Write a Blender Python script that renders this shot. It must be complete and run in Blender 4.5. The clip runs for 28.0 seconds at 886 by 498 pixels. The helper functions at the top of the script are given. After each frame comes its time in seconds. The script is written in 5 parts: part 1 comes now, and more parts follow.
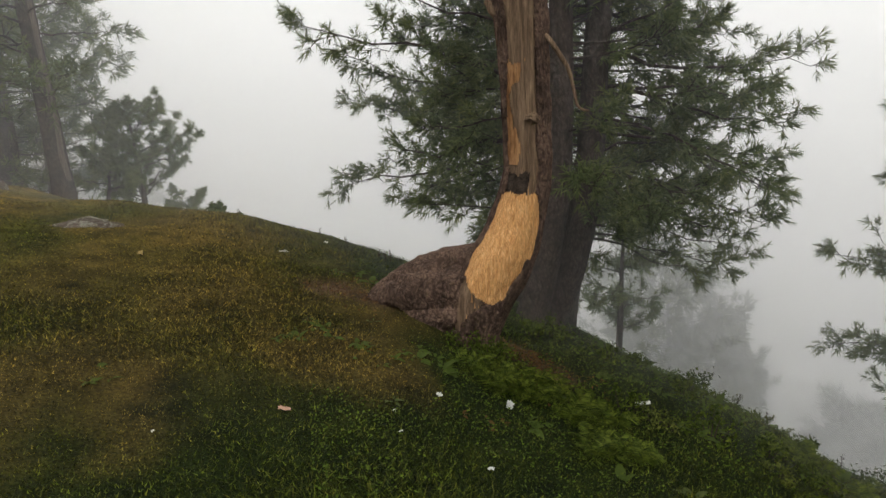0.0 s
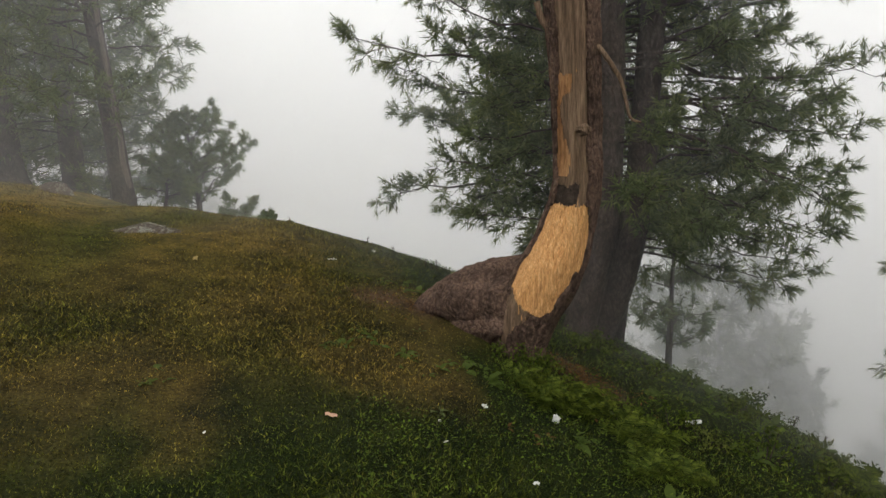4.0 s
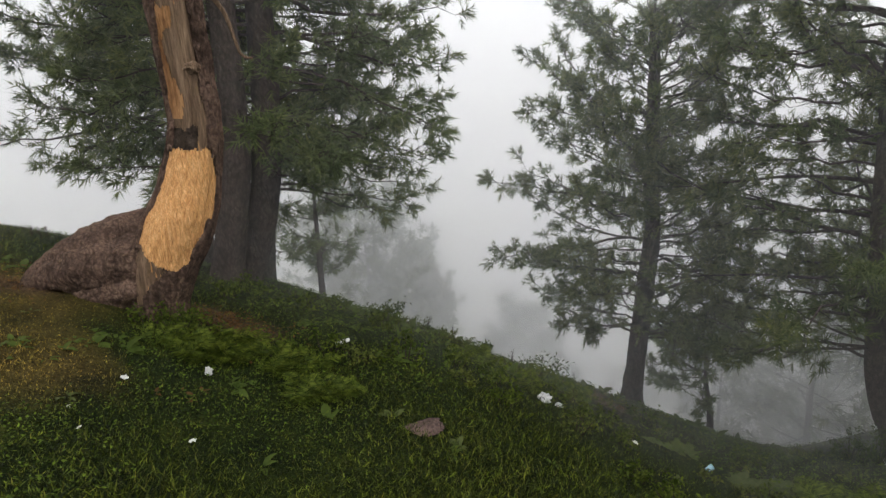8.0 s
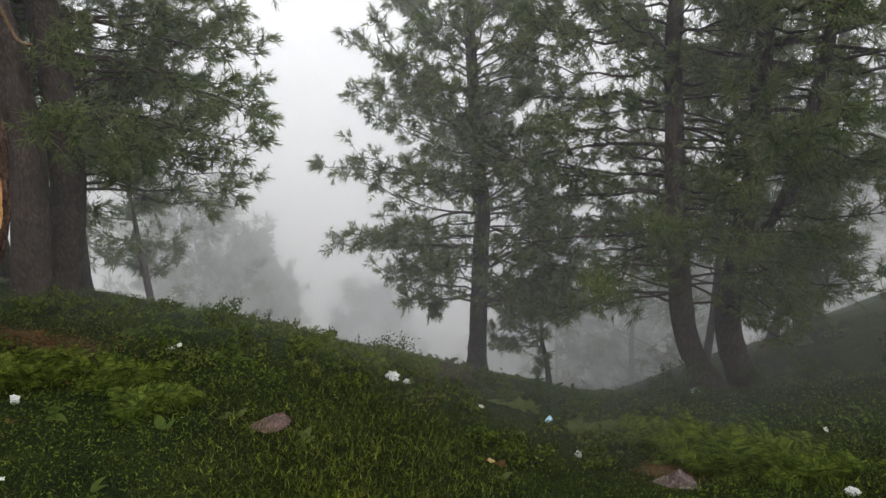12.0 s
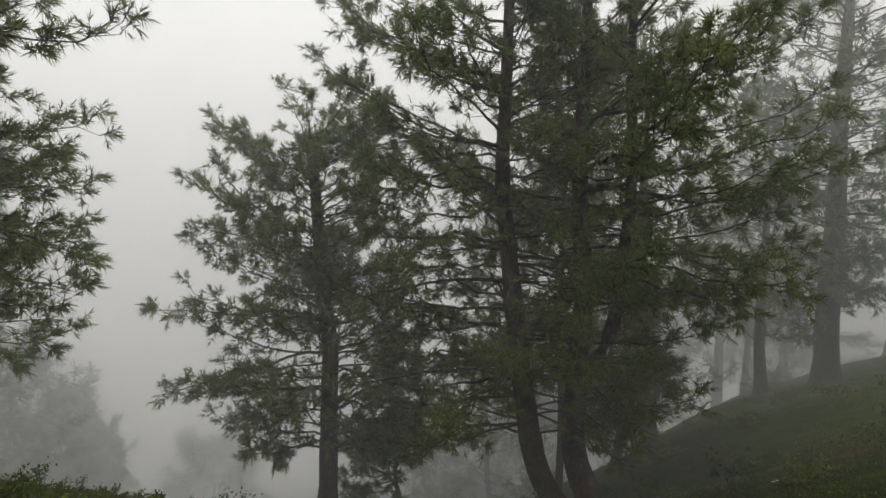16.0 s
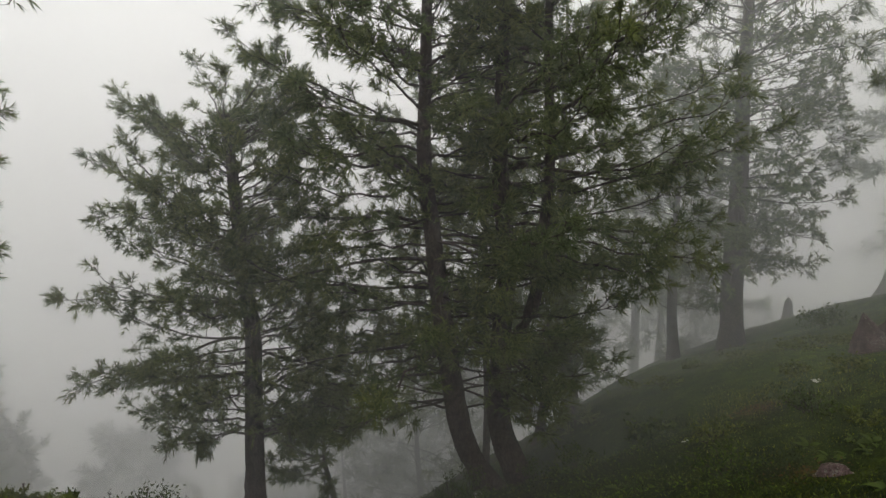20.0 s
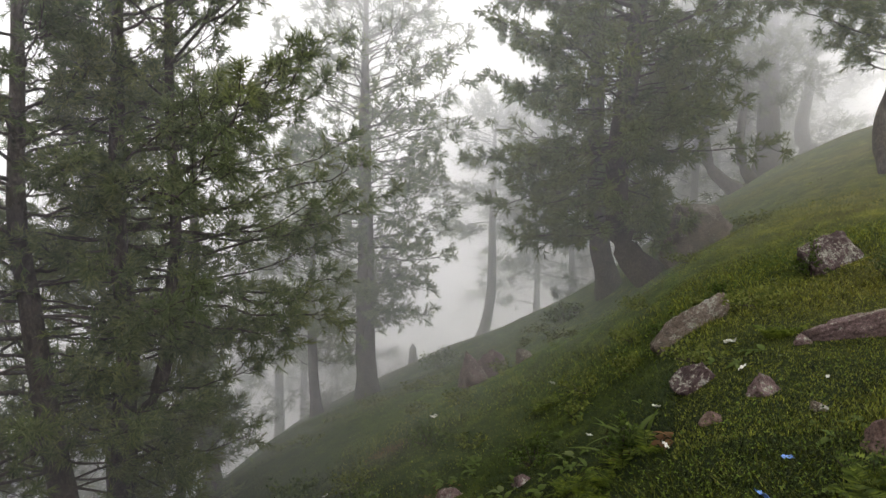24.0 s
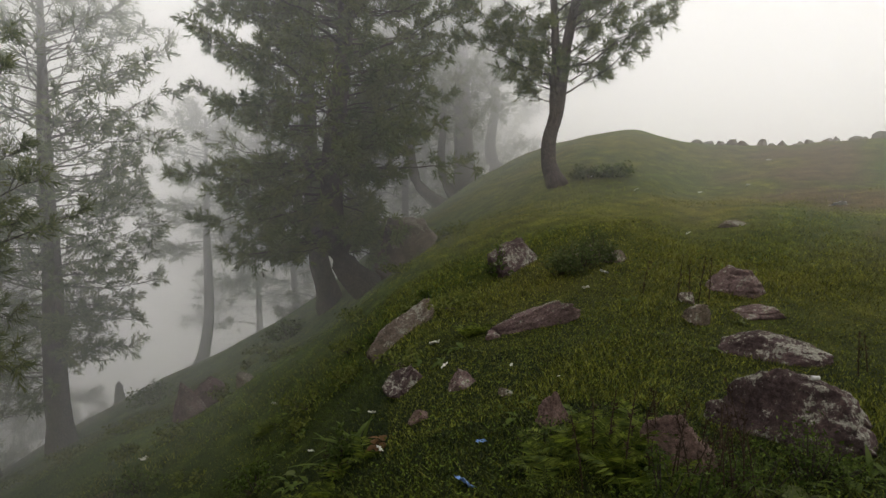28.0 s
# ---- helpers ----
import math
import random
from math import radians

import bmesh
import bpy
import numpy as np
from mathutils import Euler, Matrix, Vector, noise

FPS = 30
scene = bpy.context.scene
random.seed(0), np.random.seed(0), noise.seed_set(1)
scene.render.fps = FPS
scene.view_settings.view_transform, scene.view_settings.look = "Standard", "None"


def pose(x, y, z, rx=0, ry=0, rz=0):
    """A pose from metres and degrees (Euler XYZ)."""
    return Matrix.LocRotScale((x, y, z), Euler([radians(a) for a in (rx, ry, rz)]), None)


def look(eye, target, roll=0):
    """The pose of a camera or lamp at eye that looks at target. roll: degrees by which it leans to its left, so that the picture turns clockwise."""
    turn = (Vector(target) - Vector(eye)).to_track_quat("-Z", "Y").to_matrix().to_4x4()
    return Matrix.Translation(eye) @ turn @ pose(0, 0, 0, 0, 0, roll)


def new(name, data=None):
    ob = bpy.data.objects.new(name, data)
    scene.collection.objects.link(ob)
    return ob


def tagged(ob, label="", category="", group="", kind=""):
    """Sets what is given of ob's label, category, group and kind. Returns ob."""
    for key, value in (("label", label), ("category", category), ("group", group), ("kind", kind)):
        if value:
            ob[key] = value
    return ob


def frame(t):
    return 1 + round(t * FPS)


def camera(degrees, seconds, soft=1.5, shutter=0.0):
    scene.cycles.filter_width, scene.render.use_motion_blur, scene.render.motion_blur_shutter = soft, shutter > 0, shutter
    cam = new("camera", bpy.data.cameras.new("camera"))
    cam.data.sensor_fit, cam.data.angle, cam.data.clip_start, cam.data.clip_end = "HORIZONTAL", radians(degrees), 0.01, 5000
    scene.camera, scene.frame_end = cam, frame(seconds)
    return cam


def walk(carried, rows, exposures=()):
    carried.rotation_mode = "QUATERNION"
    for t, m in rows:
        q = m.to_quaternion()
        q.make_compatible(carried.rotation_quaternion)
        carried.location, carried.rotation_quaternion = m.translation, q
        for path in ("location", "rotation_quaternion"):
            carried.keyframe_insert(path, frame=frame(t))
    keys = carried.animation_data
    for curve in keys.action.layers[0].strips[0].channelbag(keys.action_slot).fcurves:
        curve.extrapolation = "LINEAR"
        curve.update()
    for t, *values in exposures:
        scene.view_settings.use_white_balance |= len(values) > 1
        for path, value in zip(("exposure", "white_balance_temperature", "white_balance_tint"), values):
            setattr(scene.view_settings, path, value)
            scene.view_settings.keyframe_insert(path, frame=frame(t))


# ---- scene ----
# The eye turns at arm's length round a standing viewer: seconds, tilt, lean, heading.
cam = camera(68.67, 28.0, 1.45)
EYE, ARM = 1.6, 0.24
ROWS = [
    (0.0, 77.22, 1.48, -0.36), (0.5, 77.02, 1.48, 0.22), (1.0, 77.24, 1.35, 0.26),
    (1.5, 77.60, 1.79, 0.05), (2.0, 78.31, 1.66, 2.38), (2.5, 78.42, 1.43, 4.52),
    (4.5, 78.01, 1.25, 2.70), (5.0, 77.20, 1.40, -0.32), (5.5, 76.58, 1.26, -5.32),
    (6.0, 75.46, 1.41, -9.55), (6.5, 73.99, 1.54, -14.30), (7.0, 73.20, 1.51, -18.69),
    (7.5, 72.47, 1.51, -22.78), (8.0, 72.09, 1.59, -27.27), (8.5, 71.25, 1.96, -30.42),
    (9.0, 70.94, 2.02, -33.96), (9.5, 70.42, 1.96, -37.84), (10.0, 70.15, 1.60, -39.73),
    (10.5, 69.85, 1.76, -39.85), (11.0, 69.71, 1.75, -40.11), (11.5, 69.63, 1.68, -40.85),
    (12.0, 70.11, 1.98, -42.07), (12.5, 72.05, 1.10, -43.58), (13.0, 73.87, 0.64, -46.13),
    (13.5, 76.10, 0.45, -48.19), (15.5, 81.53, 0.75, -52.80), (16.0, 81.88, 0.62, -55.15),
    (16.5, 81.70, 0.72, -57.48), (17.0, 81.48, 0.96, -58.94), (17.5, 80.99, 1.06, -59.91),
    (18.0, 80.48, 1.06, -60.31), (18.5, 79.93, 0.91, -60.55), (19.0, 80.09, 0.88, -61.01),
    (19.5, 79.92, 0.71, -61.68), (20.0, 79.96, 0.88, -61.83), (20.5, 79.95, 0.87, -61.87),
    (22.5, 82.00, -0.81, -78.83), (23.0, 83.22, -0.59, -83.93), (23.5, 84.31, -0.82, -88.28),
    (24.0, 85.30, -0.67, -92.63), (24.5, 85.74, -0.75, -97.16), (25.0, 85.86, -0.86, -102.33),
    (25.5, 87.21, -0.91, -107.78), (26.0, 87.81, -0.81, -111.94), (26.5, 87.69, -0.37, -113.82),
    (27.0, 87.25, -0.21, -115.12), (27.5, 86.80, 0.11, -116.41), (28.0, 86.73, 0.48, -116.81),
]


def held(rx, ry, rz):
    turn = pose(0, 0, 0, rx, ry, rz)
    ahead = turn.to_3x3() @ Vector((0, 0, -1))
    return Matrix.Translation((ARM * ahead.x, ARM * ahead.y, EYE)) @ turn


# seconds, stops, kelvin, tint
EXPOSURE = [(0, 0.34, 6400, 10), (5.5, 0.4, 6350, 10), (9, 0.64, 6150, 12), (12, 0.7, 6150, 12), (15.5, 0.1, 6450, 10),
            (20.5, 0.12, 6450, 10), (22.5, 0.76, 6350, 14), (24, 0.8, 6350, 14), (25.2, 0.5, 6450, 13), (26, 0.26, 6500, 12), (28, 0.12, 6550, 12)]
walk(cam, [(t, held(rx, ry, rz)) for t, rx, ry, rz in ROWS], EXPOSURE)

# ---- light: an overcast hillside inside a cloud ----
scene.cycles.volume_bounces = 4
SUN_HEIGHT, SUN_BEARING = 48.0, 165.0
world = bpy.data.worlds.new("overcast")
scene.world = world
world.use_nodes = True
wn, wl = world.node_tree.nodes, world.node_tree.links
wn.clear()
w_out, w_bg = wn.new("ShaderNodeOutputWorld"), wn.new("ShaderNodeBackground")
# brighter round the horizon than overhead; zenith dimmed to darken the ground
w_co, w_sep, w_ramp = wn.new("ShaderNodeTexCoord"), wn.new("ShaderNodeSeparateXYZ"), wn.new("ShaderNodeValToRGB")
w_ramp.color_ramp.elements[0].position, w_ramp.color_ramp.elements[0].color = 0.0, (1.0, 0.99, 0.965, 1)
w_ramp.color_ramp.elements[1].position, w_ramp.color_ramp.elements[1].color = 0.85, (0.72, 0.72, 0.71, 1)
wl.new(w_co.outputs["Generated"], w_sep.inputs[0])
wl.new(w_sep.outputs["Z"], w_ramp.inputs[0])
wl.new(w_ramp.outputs[0], w_bg.inputs["Color"])
w_bg.inputs["Strength"].default_value = 1.62
wl.new(w_bg.outputs[0], w_out.inputs[0])
sun = new("sun", bpy.data.lights.new("sun", "SUN"))
sun.data.energy, sun.data.angle, sun.data.color = 1.5, radians(28), (1.0, 0.96, 0.9)
sb, sh = radians(SUN_BEARING), radians(SUN_HEIGHT)
sun.matrix_world = look((math.sin(sb) * math.cos(sh) * 80, math.cos(sb) * math.cos(sh) * 80, 80 * math.sin(sh)), (0, 0, 0))


# ---- materials ----
def material(name, rough=0.8):
    m = bpy.data.materials.new(name)
    m.use_nodes = True
    n, l = m.node_tree.nodes, m.node_tree.links
    b = n["Principled BSDF"]
    b.inputs["Roughness"].default_value = rough
    b.inputs["Specular IOR Level"].default_value = 0.12
    return m, n, l, b


def ramp(n, stops):
    r = n.new("ShaderNodeValToRGB")
    e = r.color_ramp.elements
    while len(e) < len(stops):
        e.new(0.5)
    for el, (at, c) in zip(e, stops):
        el.position, el.color = at, (*c, 1)
    return r


def tex(n, l, scale, detail=4.0, rough=0.6, coords="Object", stretch=None):
    c, t = n.new("ShaderNodeTexCoord"), n.new("ShaderNodeTexNoise")
    t.inputs["Scale"].default_value, t.inputs["Detail"].default_value, t.inputs["Roughness"].default_value = scale, detail, rough
    if stretch:
        mp = n.new("ShaderNodeMapping")
        mp.inputs["Scale"].default_value = stretch
        l.new(c.outputs[coords], mp.inputs["Vector"])
        l.new(mp.outputs[0], t.inputs["Vector"])
    else:
        l.new(c.outputs[coords], t.inputs["Vector"])
    return t


def mixed(n, l, fac, a, b, how="MIX"):
    m = n.new("ShaderNodeMix")
    m.data_type, m.blend_type = "RGBA", how
    for sock, v in ((m.inputs[0], fac), (m.inputs[6], a), (m.inputs[7], b)):
        if isinstance(v, (int, float)):
            sock.default_value = v
        elif isinstance(v, tuple):
            sock.default_value = (*v, 1)
        else:
            l.new(v, sock)
    return m.outputs[2]


def bumped(n, l, b, height, strength=0.5, distance=0.02):
    bp = n.new("ShaderNodeBump")
    bp.inputs["Strength"].default_value, bp.inputs["Distance"].default_value = strength, distance
    l.new(height, bp.inputs["Height"])
    l.new(bp.outputs[0], b.inputs["Normal"])


def varied(name, low, high, scale, rough=0.85, bump=0.4, distance=0.02, fine=6.0, stretch=None, mid=None):
    m, n, l, b = material(name, rough)
    t1 = tex(n, l, scale, 5, 0.65, stretch=stretch)
    t2 = tex(n, l, scale * fine, 4, 0.6, stretch=stretch)
    stops = [(0.32, low), (0.68, high)] if mid is None else [(0.3, low), (0.5, mid), (0.7, high)]
    r = ramp(n, stops)
    l.new(t1.outputs[0], r.inputs[0])
    r2 = ramp(n, [(0.3, (0.55, 0.55, 0.55)), (0.7, (1.35, 1.35, 1.35))])
    l.new(t2.outputs[0], r2.inputs[0])
    l.new(mixed(n, l, 1.0, r.outputs[0], r2.outputs[0], "MULTIPLY"), b.inputs["Base Color"])
    if bump:
        bumped(n, l, b, t2.outputs[0], bump, distance)
    return m


def lying(n, name):
    a = n.new("ShaderNodeAttribute")
    a.attribute_name = name
    return a.outputs["Fac"]


def ground_material():
    # lawn: tan and dry on the trodden shoulder, green down the slope, red-brown soil where it is bare
    m, n, l, b = material("turf", 0.95)
    small, fine = tex(n, l, 3.0, 5), tex(n, l, 60, 4)
    # turf tones darkened to paint in the shade between the grass blades
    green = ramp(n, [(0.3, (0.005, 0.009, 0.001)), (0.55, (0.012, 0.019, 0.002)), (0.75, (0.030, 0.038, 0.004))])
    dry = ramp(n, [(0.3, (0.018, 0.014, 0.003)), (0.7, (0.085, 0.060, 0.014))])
    soil = ramp(n, [(0.3, (0.05, 0.027, 0.015)), (0.7, (0.13, 0.082, 0.046))])
    for r in (green, dry, soil):
        l.new(small.outputs[0], r.inputs[0])
    col = mixed(n, l, lying(n, "dry"), green.outputs[0], dry.outputs[0])
    # far turf painted brighter: stands in for missing blades, haze and grazing light
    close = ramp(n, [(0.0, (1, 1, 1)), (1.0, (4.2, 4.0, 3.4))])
    l.new(lying(n, "far_bright"), close.inputs[0])
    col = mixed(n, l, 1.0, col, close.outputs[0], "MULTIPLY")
    col = mixed(n, l, lying(n, "soil"), col, soil.outputs[0])
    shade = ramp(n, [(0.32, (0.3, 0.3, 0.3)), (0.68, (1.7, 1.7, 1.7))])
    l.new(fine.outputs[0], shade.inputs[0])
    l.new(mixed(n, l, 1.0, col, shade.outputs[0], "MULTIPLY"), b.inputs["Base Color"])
    bumped(n, l, b, fine.outputs[0], 0.8, 0.03)
    return m


def lit_through(m, n, l, b, col, share):
    """Thin leaves and blades let some light through."""
    t, mx = n.new("ShaderNodeBsdfTranslucent"), n.new("ShaderNodeMixShader")
    mx.inputs[0].default_value = share
    l.new(col, t.inputs["Color"])
    l.new(b.outputs[0], mx.inputs[1])
    l.new(t.outputs[0], mx.inputs[2])
    l.new(mx.outputs[0], n["Material Output"].inputs["Surface"])
    return m


def blade_material(name, low, high, dry_low, dry_high, play=1.0):
    m, n, l, b = material(name, 0.55)
    g = n.new("ShaderNodeNewGeometry")
    a = ramp(n, [(0.0, low), (0.55, tuple(0.65 * p + 0.35 * q for p, q in zip(low, high))), (0.85, high), (1.0, tuple(1.3 * q for q in high))])
    d = ramp(n, [(0.0, dry_low), (0.5, tuple(0.65 * p + 0.35 * q for p, q in zip(dry_low, dry_high))), (0.85, dry_high), (1.0, tuple(1.25 * q for q in dry_high))])
    l.new(g.outputs["Random Per Island"], a.inputs[0])
    l.new(g.outputs["Random Per Island"], d.inputs[0])
    col = mixed(n, l, lying(n, "dry"), a.outputs[0], d.outputs[0])
    patch, tone = tex(n, l, 7, 4, 0.65), ramp(n, [(0.3, (1 - 0.5 * play, 1 - 0.45 * play, 1 - 0.5 * play)), (0.7, (1 + 0.5 * play, 1 + 0.42 * play, 1 + 0.3 * play))])
    l.new(patch.outputs[0], tone.inputs[0])
    col = mixed(n, l, 1.0, col, tone.outputs[0], "MULTIPLY")
    tuft, mark = tex(n, l, 24, 3, 0.7), ramp(n, [(0.36, (1 - 0.62 * play, 1 - 0.6 * play, 1 - 0.6 * play)), (0.62, (1 + 0.6 * play, 1 + 0.55 * play, 1 + 0.45 * play))])
    l.new(tuft.outputs[0], mark.inputs[0])
    col = mixed(n, l, 1.0, col, mark.outputs[0], "MULTIPLY")
    l.new(col, b.inputs["Base Color"])
    return lit_through(m, n, l, b, col, 0.15)


def plated(name, low, high, size):
    """Bark broken into scales, darker and deeper along the cracks."""
    m, n, l, b = material(name, 0.92)
    c, mp, v = n.new("ShaderNodeTexCoord"), n.new("ShaderNodeMapping"), n.new("ShaderNodeTexVoronoi")
    mp.inputs["Scale"].default_value = (1, 1, 0.45)
    warp = tex(n, l, 6, 3)
    v.feature = "F1"
    v.inputs["Scale"].default_value, v.inputs["Randomness"].default_value = size, 1.0
    bent = mixed(n, l, 0.12, c.outputs["Object"], warp.outputs[1], "ADD")
    l.new(bent, mp.inputs["Vector"])
    l.new(mp.outputs[0], v.inputs["Vector"])
    edge = ramp(n, [(0.2, (1.15, 1.15, 1.15)), (0.8, (0.55, 0.53, 0.53))])
    l.new(v.outputs["Distance"], edge.inputs[0])
    t1, t2 = tex(n, l, 4, 5, 0.7), tex(n, l, 70, 4, 0.7)
    base, grit = ramp(n, [(0.3, low), (0.7, high)]), ramp(n, [(0.3, (0.55, 0.55, 0.55)), (0.7, (1.4, 1.4, 1.4))])
    l.new(t1.outputs[0], base.inputs[0])
    l.new(t2.outputs[0], grit.inputs[0])
    col = mixed(n, l, 1.0, base.outputs[0], edge.outputs[0], "MULTIPLY")
    l.new(mixed(n, l, 1.0, col, grit.outputs[0], "MULTIPLY"), b.inputs["Base Color"])
    bumped(n, l, b, edge.outputs[0], 0.9, 0.02)
    return m


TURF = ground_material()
BARK = plated("bark", (0.04, 0.03, 0.024), (0.11, 0.083, 0.068), 34)
DARK_BARK = varied("dark_bark", (0.02, 0.015, 0.012), (0.055, 0.042, 0.034), 5, 0.9, 0.9, 0.03, 7, (1, 1, 0.35))
TWIG = varied("twig_bark", (0.03, 0.022, 0.017), (0.07, 0.055, 0.045), 20, 0.9, 0)


def needle_material(name, low, high):
    m, n, l, b = material(name, 0.6)
    g = n.new("ShaderNodeNewGeometry")
    r = ramp(n, [(0.0, low), (1.0, high)])
    l.new(g.outputs["Random Per Island"], r.inputs[0])
    t = tex(n, l, 1.2, 2)
    r2 = ramp(n, [(0.3, (0.7, 0.75, 0.8)), (0.7, (1.25, 1.15, 1.0))])
    l.new(t.outputs[0], r2.inputs[0])
    col = mixed(n, l, 1.0, r.outputs[0], r2.outputs[0], "MULTIPLY")
    l.new(col, b.inputs["Base Color"])
    return lit_through(m, n, l, b, col, 0.48)


NEEDLES = needle_material("pine_needles", (0.06, 0.085, 0.03), (0.205, 0.245, 0.09))


# ---- helpers for meshes ----
def part(name, bm, mat, parent=None, label=""):
    me = bpy.data.meshes.new(name)
    bm.to_mesh(me)
    bm.free()
    ob = new(name, me)
    if mat:
        me.materials.append(mat)
    if parent:
        ob.parent = parent
    if label:
        ob["label"] = label
    return ob


def raw(name, verts, faces, mat, parent=None, smooth=True):
    """A mesh object from numpy arrays: verts (n, 3), faces (m, 3 or 4)."""
    verts, faces = np.asarray(verts, np.float32), np.asarray(faces, np.int32)
    me = bpy.data.meshes.new(name)
    k = faces.shape[1]
    me.vertices.add(len(verts))
    me.vertices.foreach_set("co", verts.ravel())
    me.loops.add(faces.size)
    me.loops.foreach_set("vertex_index", faces.ravel())
    me.polygons.add(len(faces))
    me.polygons.foreach_set("loop_start", np.arange(len(faces), dtype=np.int32) * k)
    me.polygons.foreach_set("loop_total", np.full(len(faces), k, np.int32))
    me.polygons.foreach_set("use_smooth", np.full(len(faces), smooth))
    me.update(calc_edges=True)
    me.materials.append(mat)
    ob = new(name, me)
    if parent:
        ob.parent = parent
    return ob


# ---- the lie of the land ----
# bearing (clockwise from the first view), slope of the skyline in degrees, distance of the brow, swell of the ground before it
LAND = [
    (-60, -0.6, 15, 1.3), (-34, -4.9, 13, 1.3), (-20, -8.3, 10, 1.4), (-9, -11.4, 8.4, 1.5), (-4, -13.4, 7.8, 1.5),
    (3, -16.2, 8.1, 1.5), (11, -19.3, 8.2, 1.5), (17, -21.2, 8.0, 1.4), (25, -24.2, 7.8, 1.3), (31, -26.2, 8.2, 1.25),
    (36, -28.0, 8.6, 1.2), (44, -30.1, 10, 1.2), (52, -31.6, 10, 1.2), (57, -31.4, 11.5, 1.25), (62, -29.2, 13.5, 1.3),
    (68, -26.6, 16, 1.4), (73, -23.6, 18, 1.5), (80, -19.1, 22, 1.6), (97, -11.9, 26, 1.55), (106, -7.2, 25, 1.5),
    (113, -1.5, 24, 1.45), (117, 1.2, 25, 1.55), (120.6, 3.4, 23.5, 2.0), (124, 5.1, 22, 2.5), (127.5, 6.1, 20, 2.9), (132, 6.4, 20, 2.9), (134.5, 6.1, 20, 2.9),
    (137, 4.8, 20, 2.9), (149, 4.8, 20, 2.9), (210, 3.5, 22, 2.0), (300, -1.0, 15, 1.3),
]
_b = np.array([row[0] for row in LAND], float)
_fine = np.arange(-60, 300, 0.5)


def _smoothed(column):
    v = np.interp(_fine, _b, [row[column] for row in LAND])
    k = np.hanning(15)
    return np.convolve(np.r_[v[-7:], v, v[:7]], k / k.sum(), "valid")


_T, _RC, _S = np.tan(np.radians(_smoothed(1))), _smoothed(2), _smoothed(3)


def land(x, y):
    """Height of the bare ground at x, y (arrays)."""
    x, y = np.asarray(x, float), np.asarray(y, float)
    th = (np.degrees(np.arctan2(x, y)) + 60) % 360 - 60
    r = np.hypot(x, y)
    T, rc, s = (np.interp(th, _fine, a, period=360) for a in (_T, _RC, _S))
    q = r / rc
    z = EYE + T * r - EYE * (1 - np.minimum(q, 1) ** s) ** 2
    over = np.maximum(r - rc, 0)
    return z - np.where(over < 6, 0.035 * over**2, 0.035 * 36 + 0.42 * (over - 6)) * np.minimum(1, 60 / (r + 1e-6) + 0.15)


_rng = np.random.default_rng(5)
_WAVES = [(k * math.cos(a), k * math.sin(a), p, 1 / k**1.1) for k, a, p in
          zip(np.geomspace(0.7, 9, 26), _rng.uniform(0, 7, 26), _rng.uniform(0, 7, 26))]


def rough(x, y):
    """Humps and hollows of the turf, about -1 to 1."""
    return sum(w * np.sin(u * x + v * y + p) for u, v, p, w in _WAVES) * 0.45


def ground_z(x, y):
    r = np.hypot(x, y)
    return land(x, y) + rough(np.asarray(x, float), np.asarray(y, float)) * 0.045 * np.clip(r / 5, 0.3, 1.6)


def polar(bearing, r):
    return r * math.sin(radians(bearing)), r * math.cos(radians(bearing))


def spot(bearing, r, lift=0.0):
    x, y = polar(bearing, r)
    return Vector((x, y, float(ground_z(x, y)) + lift))


def blobs(x, y, places):
    """0 to 1 inside round patches (bearing, distance, radius)."""
    out = np.zeros(np.shape(x))
    ragged = 0.35 * rough(x * 3, y * 3)
    for bearing, r, size in places:
        px, py = polar(bearing, r)
        d = np.hypot(x - px, y - py) / size
        out = np.maximum(out, np.clip(1.6 - 1.3 * d + ragged, 0, 1))
    return out


SOIL = [(6.4, 5.4, 0.22), (7.6, 5.3, 0.2), (9.2, 5.2, 0.26), (41.6, 7.8, 0.4), (40, 8.3, 0.3), (-9.6, 5.7, 0.3), (-6.0, 5.6, 0.25), (91.5, 6.3, 0.22),
        (88.4, 9.0, 0.3), (62.5, 4.9, 0.25)]
TRACK = [(147, 13.0, 1.1), (146, 15, 1.3), (145, 17, 1.5), (144, 20, 1.6), (150, 12, 1.0), (155, 10.5, 1.0), (142, 23, 1.6)]
DRY = [(-9.6, 5.6, 0.8), (-16, 5.5, 1.0), (-14, 4.4, 0.7), (-26, 6, 1.3), (-30, 4.2, 0.9), (-22, 8, 1.5),
       (-32, 9, 1.6)]


def lie(x, y):
    """How bare and how dry the ground is."""
    soil = np.maximum(blobs(x, y, SOIL), 0.75 * blobs(x, y, TRACK))
    dry = blobs(x, y, DRY)
    bearing, r = np.degrees(np.arctan2(x, y)), np.hypot(x, y)
    shoulder = np.clip((-6 - bearing) / 10, 0, 1) * np.clip((r - 3.2) / 2, 0, 1) * (bearing > -90)
    lawn = 0.2 * np.clip((bearing - 112) / 12, 0, 1) * np.clip((r - 4.5) / 3, 0, 1)
    dry = np.clip(np.maximum(np.maximum(dry, 0.85 * shoulder), lawn) * (0.9 + 0.3 * rough(x * 1.7 + 9, y * 1.7)), 0, 1)
    return soil, dry


def attribute(ob, name, values):
    ob.data.attributes.new(name, "FLOAT", "POINT").data.foreach_set("value", np.asarray(values, np.float32))


